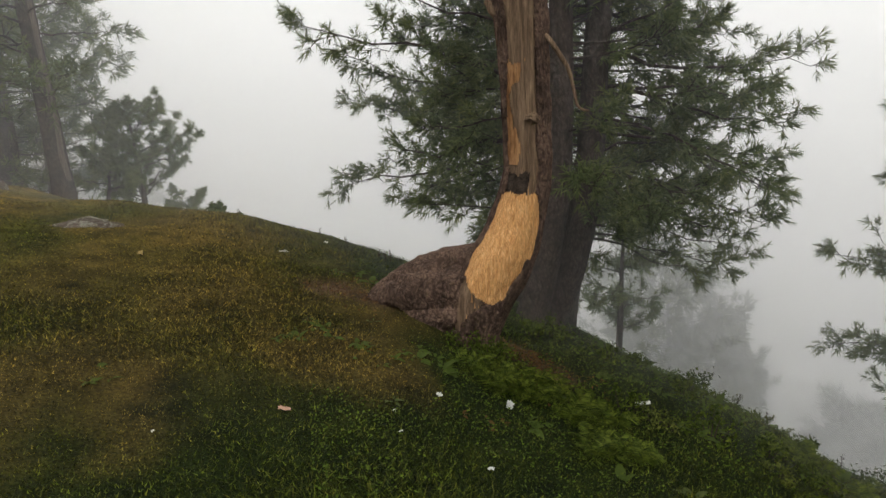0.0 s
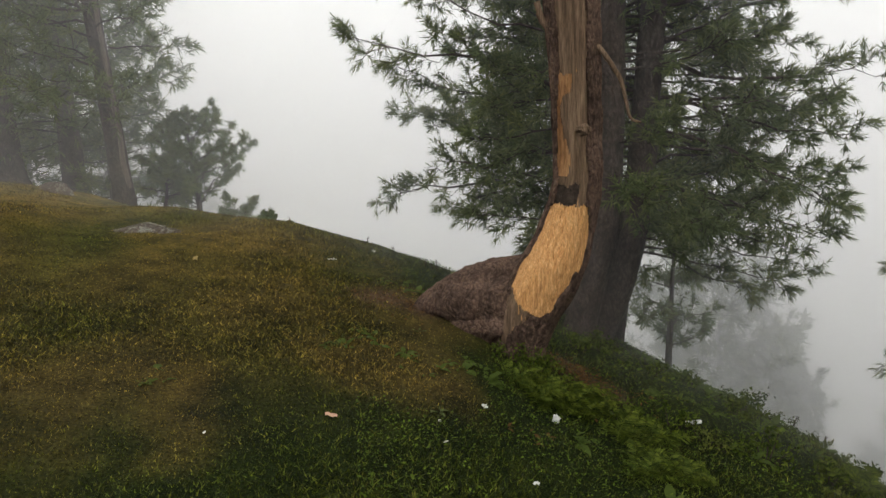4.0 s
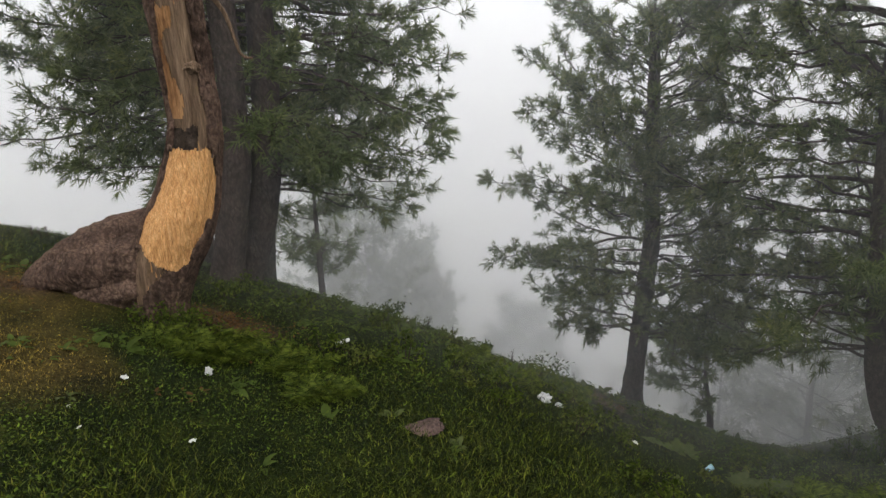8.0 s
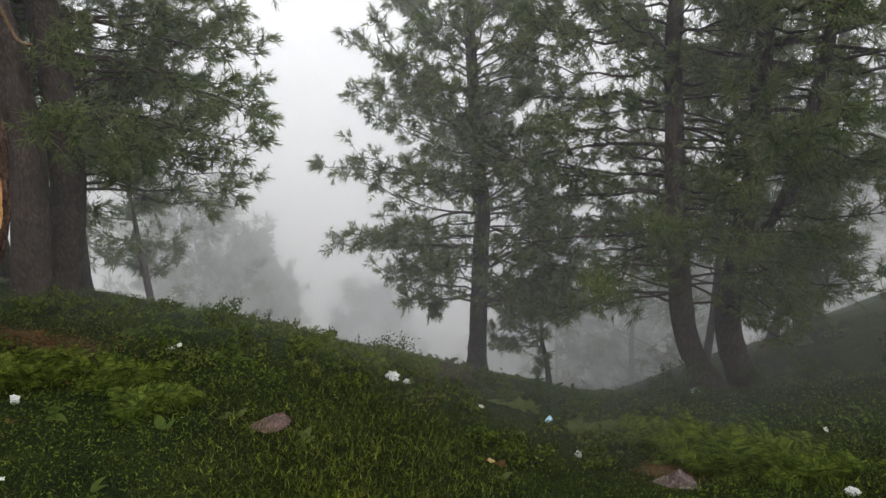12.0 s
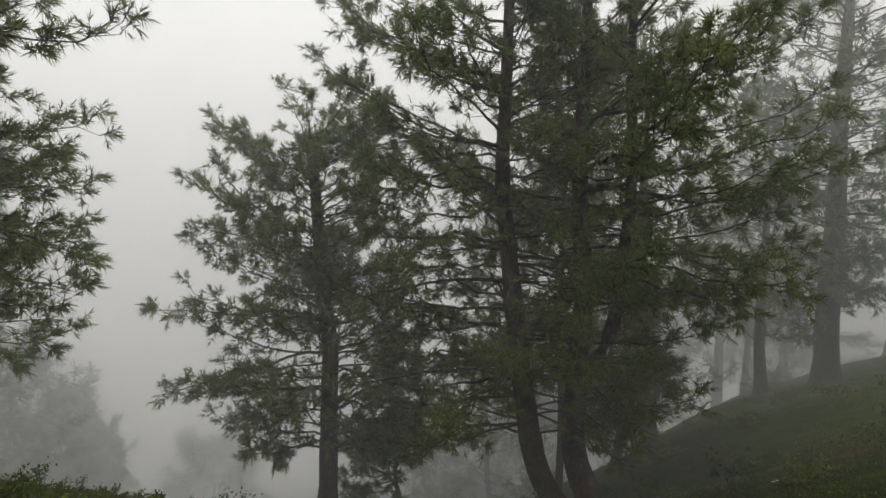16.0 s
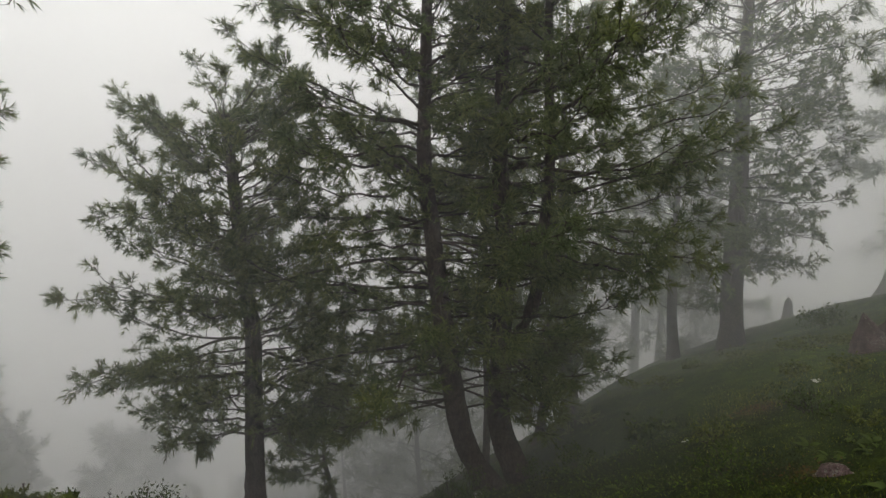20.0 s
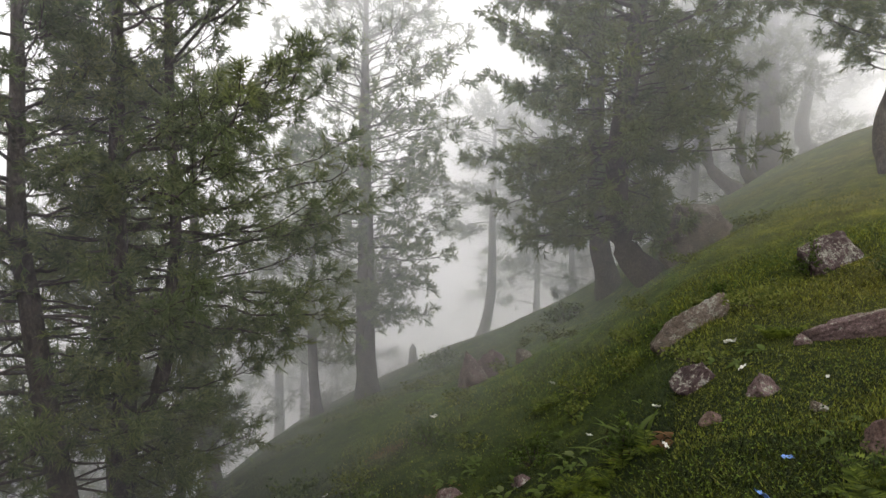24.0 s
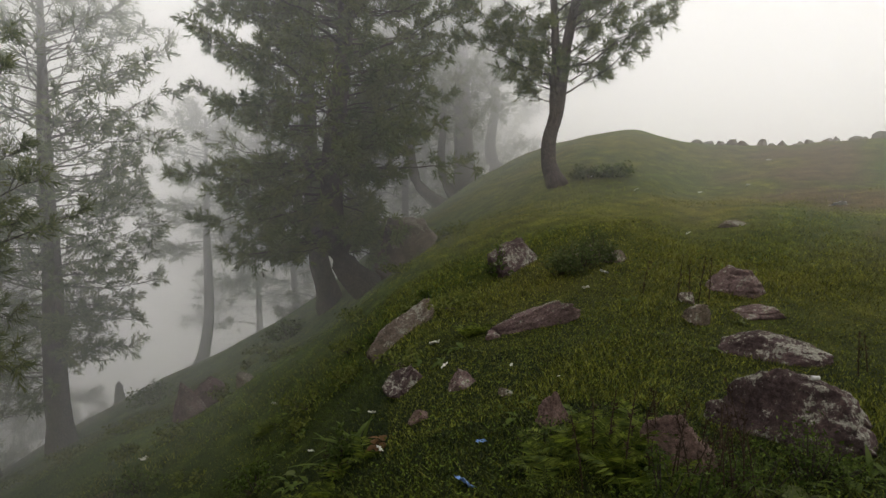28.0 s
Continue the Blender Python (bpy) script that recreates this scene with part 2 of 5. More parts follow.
def build_ground():
    rr = np.r_[0.05, np.geomspace(0.5, 45, 150), np.geomspace(48, 420, 24)]
    na = 420
    a = np.linspace(0, 2 * np.pi, na, endpoint=False)
    R2, A2 = np.meshgrid(rr, a, indexing="ij")
    x, y = (R2 * np.sin(A2)).ravel(), (R2 * np.cos(A2)).ravel()
    z = ground_z(x, y)
    v = np.c_[np.r_[x, 0], np.r_[y, 0], np.r_[z, 0]]
    i, j = np.meshgrid(np.arange(len(rr) - 1), np.arange(na), indexing="ij")
    p, q = (i * na + j).ravel(), (i * na + (j + 1) % na).ravel()
    f = np.c_[p, p + na, q + na, q][:, ::-1]
    k = np.arange(0, na, 2)
    cap = np.c_[np.full(len(k), na * len(rr)), k, k + 1, (k + 2) % na][:, ::-1]
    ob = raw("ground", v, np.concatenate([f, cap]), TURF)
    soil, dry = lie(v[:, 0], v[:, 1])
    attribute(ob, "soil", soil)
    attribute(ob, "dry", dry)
    # brightening held back below the pines, where shade falls
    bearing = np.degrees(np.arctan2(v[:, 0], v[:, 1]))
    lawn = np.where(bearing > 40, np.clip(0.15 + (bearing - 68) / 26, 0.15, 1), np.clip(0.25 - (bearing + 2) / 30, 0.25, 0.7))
    attribute(ob, "far_bright", np.clip((np.hypot(v[:, 0], v[:, 1]) - 5) / 6, 0, 1) * lawn)
    return tagged(ob, "steep grassy hillside with tan and green turf", "ground", kind="structure")


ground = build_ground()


# ---- trees ----
def tube(path, radii, sides=8, wob=0.0, seed=0):
    """Vertices and quads of a tapered tube along a path."""
    rng = np.random.default_rng(seed)
    p = np.asarray(path, float)
    d = np.gradient(p, axis=0)
    d /= np.linalg.norm(d, axis=1, keepdims=True) + 1e-9
    ref = np.where(np.abs(d[:, 2:3]) > 0.9, [[1.0, 0, 0]], [[0, 0, 1.0]])
    u = np.cross(d, ref)
    u /= np.linalg.norm(u, axis=1, keepdims=True) + 1e-9
    w = np.cross(d, u)
    a = np.linspace(0, 2 * np.pi, sides, endpoint=False)
    rad = np.asarray(radii, float)[:, None] * (1 + wob * rng.standard_normal((len(p), sides)))
    v = p[:, None] + rad[..., None] * (np.cos(a)[None, :, None] * u[:, None] + np.sin(a)[None, :, None] * w[:, None])
    i, j = np.meshgrid(np.arange(len(p) - 1), np.arange(sides), indexing="ij")
    q0, q1 = (i * sides + j).ravel(), (i * sides + (j + 1) % sides).ravel()
    return v.reshape(-1, 3), np.c_[q0, q1, q1 + sides, q0 + sides]


def joined(pieces):
    vs, fs, n = [], [], 0
    for v, f in pieces:
        vs.append(v)
        fs.append(np.asarray(f) + n)
        n += len(v)
    return np.concatenate(vs), np.concatenate(fs)


def smooth_path(points, steps):
    p = np.asarray(points, float)
    t = np.r_[0, np.cumsum(np.linalg.norm(np.diff(p, axis=0), axis=1))]
    s = np.linspace(0, t[-1], steps)
    out = np.stack([np.interp(s, t, p[:, k]) for k in range(3)], 1)
    for _ in range(max(1, steps // 12)):
        out[1:-1] = 0.25 * out[:-2] + 0.5 * out[1:-1] + 0.25 * out[2:]
    return out


def needle_mesh(at, way, count, length, width, rng):
    """Brushes of needles that end at the points at and point along way: one thin triangle a needle, splayed round the shoot."""
    n = len(at)
    ref = rng.standard_normal((n, 3))
    u = np.cross(way, ref)
    u /= np.linalg.norm(u, axis=1, keepdims=True) + 1e-9
    w = np.cross(way, u)
    turn = rng.uniform(0, 2 * np.pi, (n, count, 1))
    back = rng.uniform(0, 1, (n, count, 1)) ** 1.3
    splay = np.radians(18 + 55 * back + rng.uniform(-14, 14, (n, count, 1)))
    d = way[:, None] * np.cos(splay) + (u[:, None] * np.cos(turn) + w[:, None] * np.sin(turn)) * np.sin(splay)
    ln = length * rng.uniform(0.65, 1.15, (n, count, 1))
    base = at[:, None] - way[:, None] * back * length * 0.8
    tip = base + d * ln
    tip[..., 2] -= 0.16 * ln[..., 0]
    side = np.cross(d, rng.standard_normal((n, count, 3)))
    side /= np.linalg.norm(side, axis=-1, keepdims=True) + 1e-9
    v = np.stack([base - side * width / 2, base + side * width / 2, tip], 2).reshape(-1, 3)
    return v, np.arange(len(v)).reshape(-1, 3)


def prisms(p, q, r0, r1):
    """Three-sided twigs from the points p to the points q."""
    d = q - p
    d /= np.linalg.norm(d, axis=1, keepdims=True) + 1e-9
    u = np.cross(d, [[0.3, 0.2, 0.93]])
    u /= np.linalg.norm(u, axis=1, keepdims=True) + 1e-9
    w = np.cross(d, u)
    ring = [math.cos(a) * u + math.sin(a) * w for a in (0, 2.094, 4.189)]
    v = np.stack([p + r0 * k for k in ring] + [q + r1 * k for k in ring], 1).reshape(-1, 3)
    o = (np.arange(len(p)) * 6)[:, None, None]
    f = np.array([[0, 1, 4, 3], [1, 2, 5, 4], [2, 0, 3, 5]])[None] + o
    return v, f.reshape(-1, 4)


def limb_curve(start, az, ln, droop, rise, rng):
    out = np.array([math.sin(az), math.cos(az), 0])
    s = np.linspace(0, 1, 9)[:, None]
    up = rise * s - droop * s**1.6 + 0.2 * s**3
    curve = start + out * ln * s + np.array([0, 0, 1]) * ln * up
    bend = np.cumsum(rng.standard_normal((8, 3)), axis=0) * 0.022 * ln
    curve[1:] += bend
    return curve


def crown_limbs(path, radii, rng, low, high, number, reach, bias, droop, rise):
    """Main limbs of a crown, from the trunk outwards. reach(h, az) is a limb's length at the share h of the crown."""
    limbs, z = [], path[:, 2]
    for k in range(number):
        h = (k + rng.uniform(0, 1)) / number
        zz = low + (high - low) * h
        start = np.array([np.interp(zz, z, path[:, 0]), np.interp(zz, z, path[:, 1]), zz])
        for _ in range(12):
            az = rng.uniform(-np.pi, np.pi)
            if bias is None or rng.uniform() < bias(az, h):
                break
        ln = reach(h, az) * rng.uniform(0.55, 1.12)
        limbs.append((limb_curve(start, az, ln, droop * rng.uniform(0.3, 1.5) * (1 - 0.7 * h), rise * rng.uniform(0.3, 1.6) + 0.45 * h**2, rng), ln, float(np.interp(zz, z, radii))))
    return limbs


def foliage_of(limbs, rng, node, side, tufts, inner):
    """Side branches along the limbs, each ending in a puff of shoots: the twigs (from, to) and the shoots (from, to, way)."""
    P, Q, stem, at, way = [], [], [], [], []
    up = np.array([0, 0, 1.0])
    for curve, ln, _ in limbs:
        n = max(4, int(2 * ln * (1 - inner) / node)) + 2
        s = inner + (1 - inner) * np.minimum(0.999, (np.arange(n) + rng.uniform(0, 1, n)) / (n - 1)) ** 0.8
        i = np.minimum(7, (s * 8).astype(int))
        seg = curve[i + 1] - curve[i]
        p = curve[i] + seg * (s * 8 - i)[:, None]
        d = seg / (np.linalg.norm(seg, axis=1, keepdims=True) + 1e-9)
        across = np.cross(d, [[0, 0, 1.0]]) * np.where(np.arange(n) % 2, 1, -1)[:, None]
        g = d * rng.uniform(0.3, 1.0, (n, 1)) + across * rng.uniform(0.1, 1.0, (n, 1)) * (1.1 - s[:, None]) ** 0.4 + up * rng.uniform(-0.55, 0.3, (n, 1))
        g /= np.linalg.norm(g, axis=1, keepdims=True)
        tl = (side * rng.uniform(0.35, 1.2, n) * (1.2 - 0.7 * s) * min(1.0, 0.4 + 0.3 * ln))[:, None]
        bow = rng.standard_normal((n, 3)) * 0.12
        m1 = p + (g + bow) * tl * 0.55 - up * tl * 0.05
        q = p + g * tl + up * tl * rng.uniform(0.05, 0.4, (n, 1))
        P += [p, m1]
        Q += [m1, q]
        m = rng.integers(max(2, tufts - 2), tufts + 3, n)
        k = np.repeat(np.arange(n), m)
        f = rng.uniform(0, 1, (len(k), 1)) ** 0.6
        root = m1[k] * (1 - f) + q[k] * f
        a = g[k] * 0.75 + up * 0.35 + rng.standard_normal((len(k), 3)) * 0.5
        a /= np.linalg.norm(a, axis=1, keepdims=True)
        tip = root + a * side * rng.uniform(0.12, 0.4, (len(k), 1)) * (1.2 - 0.5 * f)
        stem.append(root)
        at.append(tip)
        way.append(a)
    return [np.concatenate(k) for k in (P, Q, stem, at, way)]


def pine(bearing, r, bends, girth, low, high, number, reach, label, seed, bias=None, droop=0.3, rise=0.2, node=0.29, side=0.56, tufts=9,
         count=13, length=0.12, width=0.013, inner=0.2, bark=None, top=0.12, mat=None, stems=(), extra=(), trunk=True, name="pine_tree", flare=0.45):
    """A pine: trunk, limbs, twigs and a crown of needle brushes. bends: (height, sideways, away) of the trunk as the viewer sees it.
    extra: single limbs (height, azimuth from the viewer's line, length, droop, rise)."""
    rng = np.random.default_rng(seed)
    root = new(name)
    root.location = spot(bearing, r)
    b = radians(bearing)
    across, ahead = np.array([math.cos(b), -math.sin(b), 0]), np.array([math.sin(b), math.cos(b), 0])
    tagged(root, label, "tree", "pines on the hillside")

    def place(h, s, d=0.0):
        return across * s + ahead * d + np.array([0, 0, h])

    first = np.array(place(*bends[0]))
    path = smooth_path([first - (np.array(place(*bends[1])) - first) * 0.4 / max(0.3, bends[1][0] - bends[0][0])] + [place(*p) for p in bends], 48)
    tot = path[-1, 2]
    rad = girth * (1 - (1 - top) * np.clip(path[:, 2] / tot, 0, 1) ** 1.15) / 2
    rad *= 1 + flare * np.exp(-np.clip(path[:, 2], 0, None) / (0.45 * girth + 0.05))
    bark = bark or BARK
    if trunk:
        v, f = tube(path, rad, 20, 0.035, seed) if r < 16 else tube(path[::2], rad[::2], 10, 0.03, seed)
        raw("trunk", v, f, bark, root)
    turned = bias and (lambda az, h: bias((az - b + np.pi) % (2 * np.pi) - np.pi, h))
    reached = lambda h, az: reach(h, (az - b + np.pi) % (2 * np.pi) - np.pi)
    limbs = crown_limbs(path, rad, rng, low, high, number, reached, turned, droop, rise)
    for k, (stem, sg, n) in enumerate(stems):
        sp = smooth_path([place(*p) for p in stem], 30)
        sr = np.linspace(sg / 2, sg / 6, 30)
        v, f = tube(sp, sr, 14, 0.035, seed + k)
        raw("stem", v, f, bark, root)
        limbs += crown_limbs(sp, sr, rng, sp[6, 2], sp[-1, 2], n, reached, turned, droop, rise)
    for h, az, ln, dr, ri in extra:
        start = np.array([np.interp(h, path[:, 2], path[:, 0]), np.interp(h, path[:, 2], path[:, 1]), h])
        limbs.append((limb_curve(start, radians(az) + b, ln, dr, ri, rng), ln, float(np.interp(h, path[:, 2], rad))))
    for curve, ln, tr in limbs:
        cut = curve if r < 15 else curve[::2]
        v, f = tube(cut, np.linspace(min(0.5 * tr, 0.006 + 0.009 * ln), 0.004, len(cut)), 5 if r < 15 else 3, 0.04, seed)
        raw("limb", v, f, bark, root)
    # the boughs high above the path carry coarser sprays
    for share, coarse in (([b for b in limbs if b[0][0, 2] < 7.2], 1.0), ([b for b in limbs if b[0][0, 2] >= 7.2], 2.0)):
        if not share:
            continue
        p, q, stem, at, way = foliage_of(share, rng, node * coarse, side, tufts, inner)
        v, f = prisms(p, q, 0.006 if r < 15 else 0.01, 0.003)
        raw("branchwork", v, f, TWIG, root)["kind"] = "stuff"
        thick = np.cross(way, [[0.3, 0.5, 0.8]])
        thick *= (0.0035 if r < 15 else 0.006) / (np.linalg.norm(thick, axis=1, keepdims=True) + 1e-9)
        v = np.stack([stem - thick, stem + thick, at], 1).reshape(-1, 3)
        raw("shoots", v, np.arange(len(v)).reshape(-1, 3), TWIG, root, False)["kind"] = "stuff"
        v, f = needle_mesh(at, way, count if coarse == 1 else count // 2, length * coarse**0.4, width * coarse, rng)
        raw("crown", v, f, mat or NEEDLES, root, False)["kind"] = "stuff"
    return root


def cone(big, small, peak=0.35, left=1.0, right=1.0, foot=0.75):
    """Limb lengths: shorter below, longest at the share peak, dwindling to the top; left and right as the viewer sees them."""
    def reach(h, az):
        ln = big * (foot + (1 - foot) * h / peak) if h < peak else big + (small - big) * ((h - peak) / (1 - peak)) ** 1.2
        return ln * (right if math.sin(az) > 0 else left)
    return reach


def aside(az, h):
    """Few low boughs towards the open slope, so that the trunk stands clear."""
    return 0.2 if abs(az) > 2.0 and h < 0.6 else 1.0


# ---- the pines ----
pine(8.0, 7.6, [(0, -0.03), (0.1, 0.0), (0.44, 0.06), (0.78, 0.14), (1.44, 0.26), (2.07, 0.27), (3.54, 0.26), (9.5, 0.35)], 0.35, 1.3, 9.0, 104, cone(2.4, 0.8, 0.3, 1.0, 0.7, 0.55),
     "tall pine with a bent grey-brown trunk beside a torn one", 11, bias=aside, flare=0.15, droop=0.45, extra=[(2.7, -80, 2.7, 0.2, 0.25), (2.1, -70, 2.0, 0.4, 0.2), (1.7, -50, 1.6, 0.5, 0.1)], side=0.62)
pine(10.3, 7.9, [(0, -0.15), (0.17, -0.08), (0.53, 0.07), (0.88, 0.18), (1.56, 0.28), (2.21, 0.32), (2.84, 0.34), (3.73, 0.37), (9.8, 0.7)], 0.37, 1.3, 9.3, 120, cone(2.4, 0.8, 0.3, 0.9, 0.85, 0.6),
     "tall pine with a curved foot and long drooping boughs", 12, bias=aside, flare=0.12, droop=0.5,
     extra=[(1.9, 75, 1.7, 0.75, 0.2), (2.3, 85, 1.9, 0.8, 0.25), (1.5, 60, 1.4, 0.6, 0.1), (2.8, 95, 2.0, 0.6, 0.25), (3.2, 80, 2.2, 0.4, 0.3), (2.0, 100, 1.6, 0.8, 0.2), (1.8, 120, 1.3, 0.6, 0.2), (2.5, 110, 1.8, 0.7, 0.2), (1.6, 90, 1.5, 0.6, 0.2), (2.4, 60, 1.9, 0.7, 0.2)], side=0.62)
pine(6.4, 9.7, [(0, 0), (1.0, 0.02), (3.0, 0.0), (8.5, 0.1)], 0.2, 1.3, 8.2, 84, cone(2.3, 0.8, 0.3, 1.1, 0.8, 0.7),
     "slim pine crowded behind the bent ones", 53, droop=0.4, bias=lambda az, h: 1.0 if math.sin(az) < 0.3 else 0.5)
pine(11.0, 9.5, [(0, 0), (0.8, 0.1), (3.0, 0.2), (8.8, 0.3)], 0.2, 1.7, 8.4, 104, cone(2.3, 0.8, 0.3, 0.8, 0.85, 0.75),
     "bushy pine leaning out behind the bent ones", 54, droop=0.5, bias=lambda az, h: 1.0 if math.sin(az) > -0.2 else 0.5,
     extra=[(1.5, 80, 2.0, 0.55, 0.15), (1.8, 95, 2.2, 0.6, 0.2), (2.0, 65, 2.0, 0.5, 0.2), (1.6, 110, 1.8, 0.5, 0.2)])
pine(44.2, 10.3, [(0, 0), (2.44, 0.12), (3.0, 0.16), (3.88, 0.08), (5.79, 0.0), (6.3, -0.04)], 0.32, 1.2, 6.2, 122, cone(1.75, 1.0, 0.35, 1.05, 0.95, 0.85),
     "open-crowned pine with a snapped top on the brow of the slope", 13, droop=0.35, top=0.45,
     extra=[(3.5, -92, 2.3, 0.25, 0.1), (2.9, -85, 2.3, 0.5, 0.1), (4.8, -80, 1.7, 0.0, 0.25), (5.6, -75, 1.5, 0.0, 0.4), (6.0, 30, 0.9, 0, 0.9), (6.1, -20, 0.8, 0, 1.0),
            (6.1, 120, 0.8, 0, 0.9), (5.4, 60, 1.3, 0, 0.6), (2.2, 100, 1.8, 0.4, 0.1), (1.5, 70, 1.8, 0.2, 0.0), (1.3, -60, 1.9, 0.2, 0.05)])
pine(65.8, 8.9, [(0, 0), (0.35, -0.2), (0.76, -0.42), (1.75, -0.56), (3.0, -0.72), (4.19, -0.81), (4.5, -0.9), (5.9, -0.83), (9.5, -0.7)], 0.33, 1.2, 9.2, 134,
     cone(2.3, 0.9, 0.35, 1.15, 0.8, 0.8), "pine whose trunk sweeps up from the slope", 14, droop=0.4,
     extra=[(1.4, -85, 2.0, 0.3, 0.0), (2.6, -75, 2.6, 0.5, 0.15), (3.4, -95, 2.6, 0.5, 0.2), (3.9, -80, 2.7, 0.4, 0.2), (4.5, -90, 2.6, 0.3, 0.2), (2.0, -60, 2.2, 0.5, 0.1), (1.7, -80, 2.2, 0.3, 0.0), (2.2, -100, 2.4, 0.4, 0.1), (3.0, -85, 2.5, 0.3, 0.2), (5.2, -85, 2.6, 0.0, 0.25), (5.9, -80, 2.4, 0, 0.3)])
pine(65.3, 11.8, [(0, 0), (1.2, 0.05), (4.0, 0.0), (8.0, 0.1)], 0.15, 1.6, 7.8, 58, cone(2.3, 0.8, 0.35, 1.15, 0.7, 0.8),
     "thin pine crowded behind two bowed ones", 55, droop=0.45, width=0.013, count=13)
pine(68.8, 9.0, [(0, 0), (0.3, -0.16), (0.61, -0.28), (1.0, -0.41), (1.76, -0.33), (2.61, -0.31), (3.26, -0.2), (4.2, -0.35), (5.7, -0.31), (9.3, -0.2)], 0.35, 1.4, 9.0, 80,
     cone(2.1, 0.9, 0.4, 0.75, 1.15, 0.7), "forked pine with a bowed foot and green boughs", 15, droop=0.35,
     stems=[([(1.94, -0.25), (2.36, 0.0), (2.77, 0.16), (4.5, 0.33), (6.03, 0.28), (8.5, 0.3)], 0.2, 46)],
     extra=[(4.6, 88, 3.1, 0.05, 0.05), (4.2, 80, 2.5, 0.3, 0.1), (5.4, 95, 2.7, 0.1, 0.2), (6.1, 85, 2.7, 0.05, 0.25), (3.8, 92, 2.5, 0.2, 0.1), (5.0, 78, 2.9, 0.05, 0.12), (5.8, 70, 2.3, 0.1, 0.25), (4.4, 100, 2.8, 0.1, 0.1), (3.0, 70, 1.8, 0.3, 0.1), (3.4, 85, 1.9, 0.5, 0.1), (2.2, 60, 1.3, 0.5, 0.1), (1.9, -40, 1.1, 0.2, 0.0), (2.0, 150, 1.2, 0.3, 0.1)])
DIM = dict(node=0.62, side=1.05, tufts=6, count=8, length=0.27, width=0.045)
FAR = dict(node=0.4, side=0.75, tufts=6, count=11, length=0.18, width=0.021)
pine(86.0, 18.7, [(0, 0.06), (1.66, -0.03), (4.45, 0.0), (7.45, -0.06), (12.5, 0)], 0.6, 1.9, 12.2, 165, cone(3.0, 1.2, 0.55, 1.0, 1.0, 0.6), "tall straight pine greyed by fog", 16, droop=0.45, **FAR,
     extra=[(1.9, -70, 2.0, 0.2, 0.1), (2.3, 80, 1.7, 0.2, 0.1), (3.4, -80, 2.4, 0.3, 0.1)])
pine(81.6, 20.0, [(0, 0.05), (1.35, -0.07), (3, -0.1), (8, 0)], 0.34, 1.4, 7.8, 40, cone(2.0, 0.8, 0.3), "slim pine in the fog down the slope", 21, **FAR)
pine(73.0, 14.5, [(0, 0.05), (0.45, 0), (2.07, -0.24), (3.5, -0.3), (9, -0.2)], 0.36, 2.6, 8.5, 36, cone(1.8, 0.7, 0.3), "leaning pine trunk dim in the fog", 22, **FAR)
pine(70.2, 12.6, [(0, 0), (0.8, 0.1), (2.0, 0.2), (3.2, 0.1)], 0.2, 0.5, 3.0, 26, cone(1.1, 0.4, 0.3), "small dim pine below the forked one", 23, **FAR)
pine(78.5, 25.0, [(0, 0), (3, 0), (10, 0.2)], 0.4, 3.0, 9.6, 30, cone(2.0, 0.8, 0.3), "pale pine far down in the fog", 24, **DIM)
pine(110.2, 13.6, [(0, 0), (0.2, -0.3), (0.5, -0.55), (1.2, -0.66), (2.3, -0.72), (4.0, -0.5), (5.6, -0.33), (11, -0.2)], 0.5, 0.8, 10.6, 250, cone(2.3, 1.0, 0.3, 1.15, 0.85, 0.6),
     "dense dark pine with a bowed trunk", 17, droop=0.5, node=0.3, side=0.6, count=11, length=0.15, width=0.021,
     extra=[(1.0, -60, 1.6, 0.5, 0.1), (1.1, -100, 1.8, 0.5, 0.1), (0.9, -130, 1.3, 0.3, 0.1), (1.3, -70, 2.2, 0.6, 0.1), (1.8, -85, 2.8, 0.6, 0.2), (2.5, -90, 3.0, 0.45, 0.2), (1.1, 120, 1.4, 0.3, 0.2), (2.6, 95, 2.4, 0.35, 0.2), (4.2, 85, 2.6, 0.2, 0.3)])
pine(107.0, 15.5, [(0, 0.02), (0.4, -0.05), (0.9, -0.25), (3, -0.4), (9, -0.4)], 0.5, 1.5, 8.5, 40, cone(2.2, 0.9, 0.3), "dark pine standing close behind a bowed one", 25, **FAR)
pine(126.4, 12.95, [(0, 0.05), (0.35, -0.12), (0.8, -0.16), (1.41, 0.05), (2.63, 0.2), (3.42, 0.38), (6.0, 0.7)], 0.3, 1.5, 6.0, 40, cone(1.7, 0.6, 0.3, 1.0, 1.0), "wind-shaped forked pine on the upper slope", 18,
     stems=[([(1.2, 0.0), (1.7, -0.02), (2.6, 0.02), (4.0, -0.05), (5.6, -0.1)], 0.2, 22)], droop=0.1, rise=0.35, node=0.27, side=0.6, count=20, length=0.15, width=0.011,
     extra=[(2.1, -85, 1.9, 0.0, 0.4), (2.6, -80, 1.8, 0.0, 0.4), (1.7, 85, 1.5, 0, 0.4), (2.2, 90, 2.0, 0, 0.4)])
pine(118.8, 22.0, [(0, 0), (1.8, -0.07), (4, -0.1), (8, 0)], 0.72, 1.9, 7.5, 66, cone(2.9, 1.0, 0.3), "broad old pine pale in the fog", 26, rise=0.35, **FAR)
pine(116.6, 21.0, [(0, 0), (0.25, -0.35), (0.7, -0.8), (2, -1.0), (6, -1.0)], 0.36, 1.6, 5.8, 38, cone(2.0, 0.8, 0.3), "crooked pine leaning out of the slope", 27, **FAR)
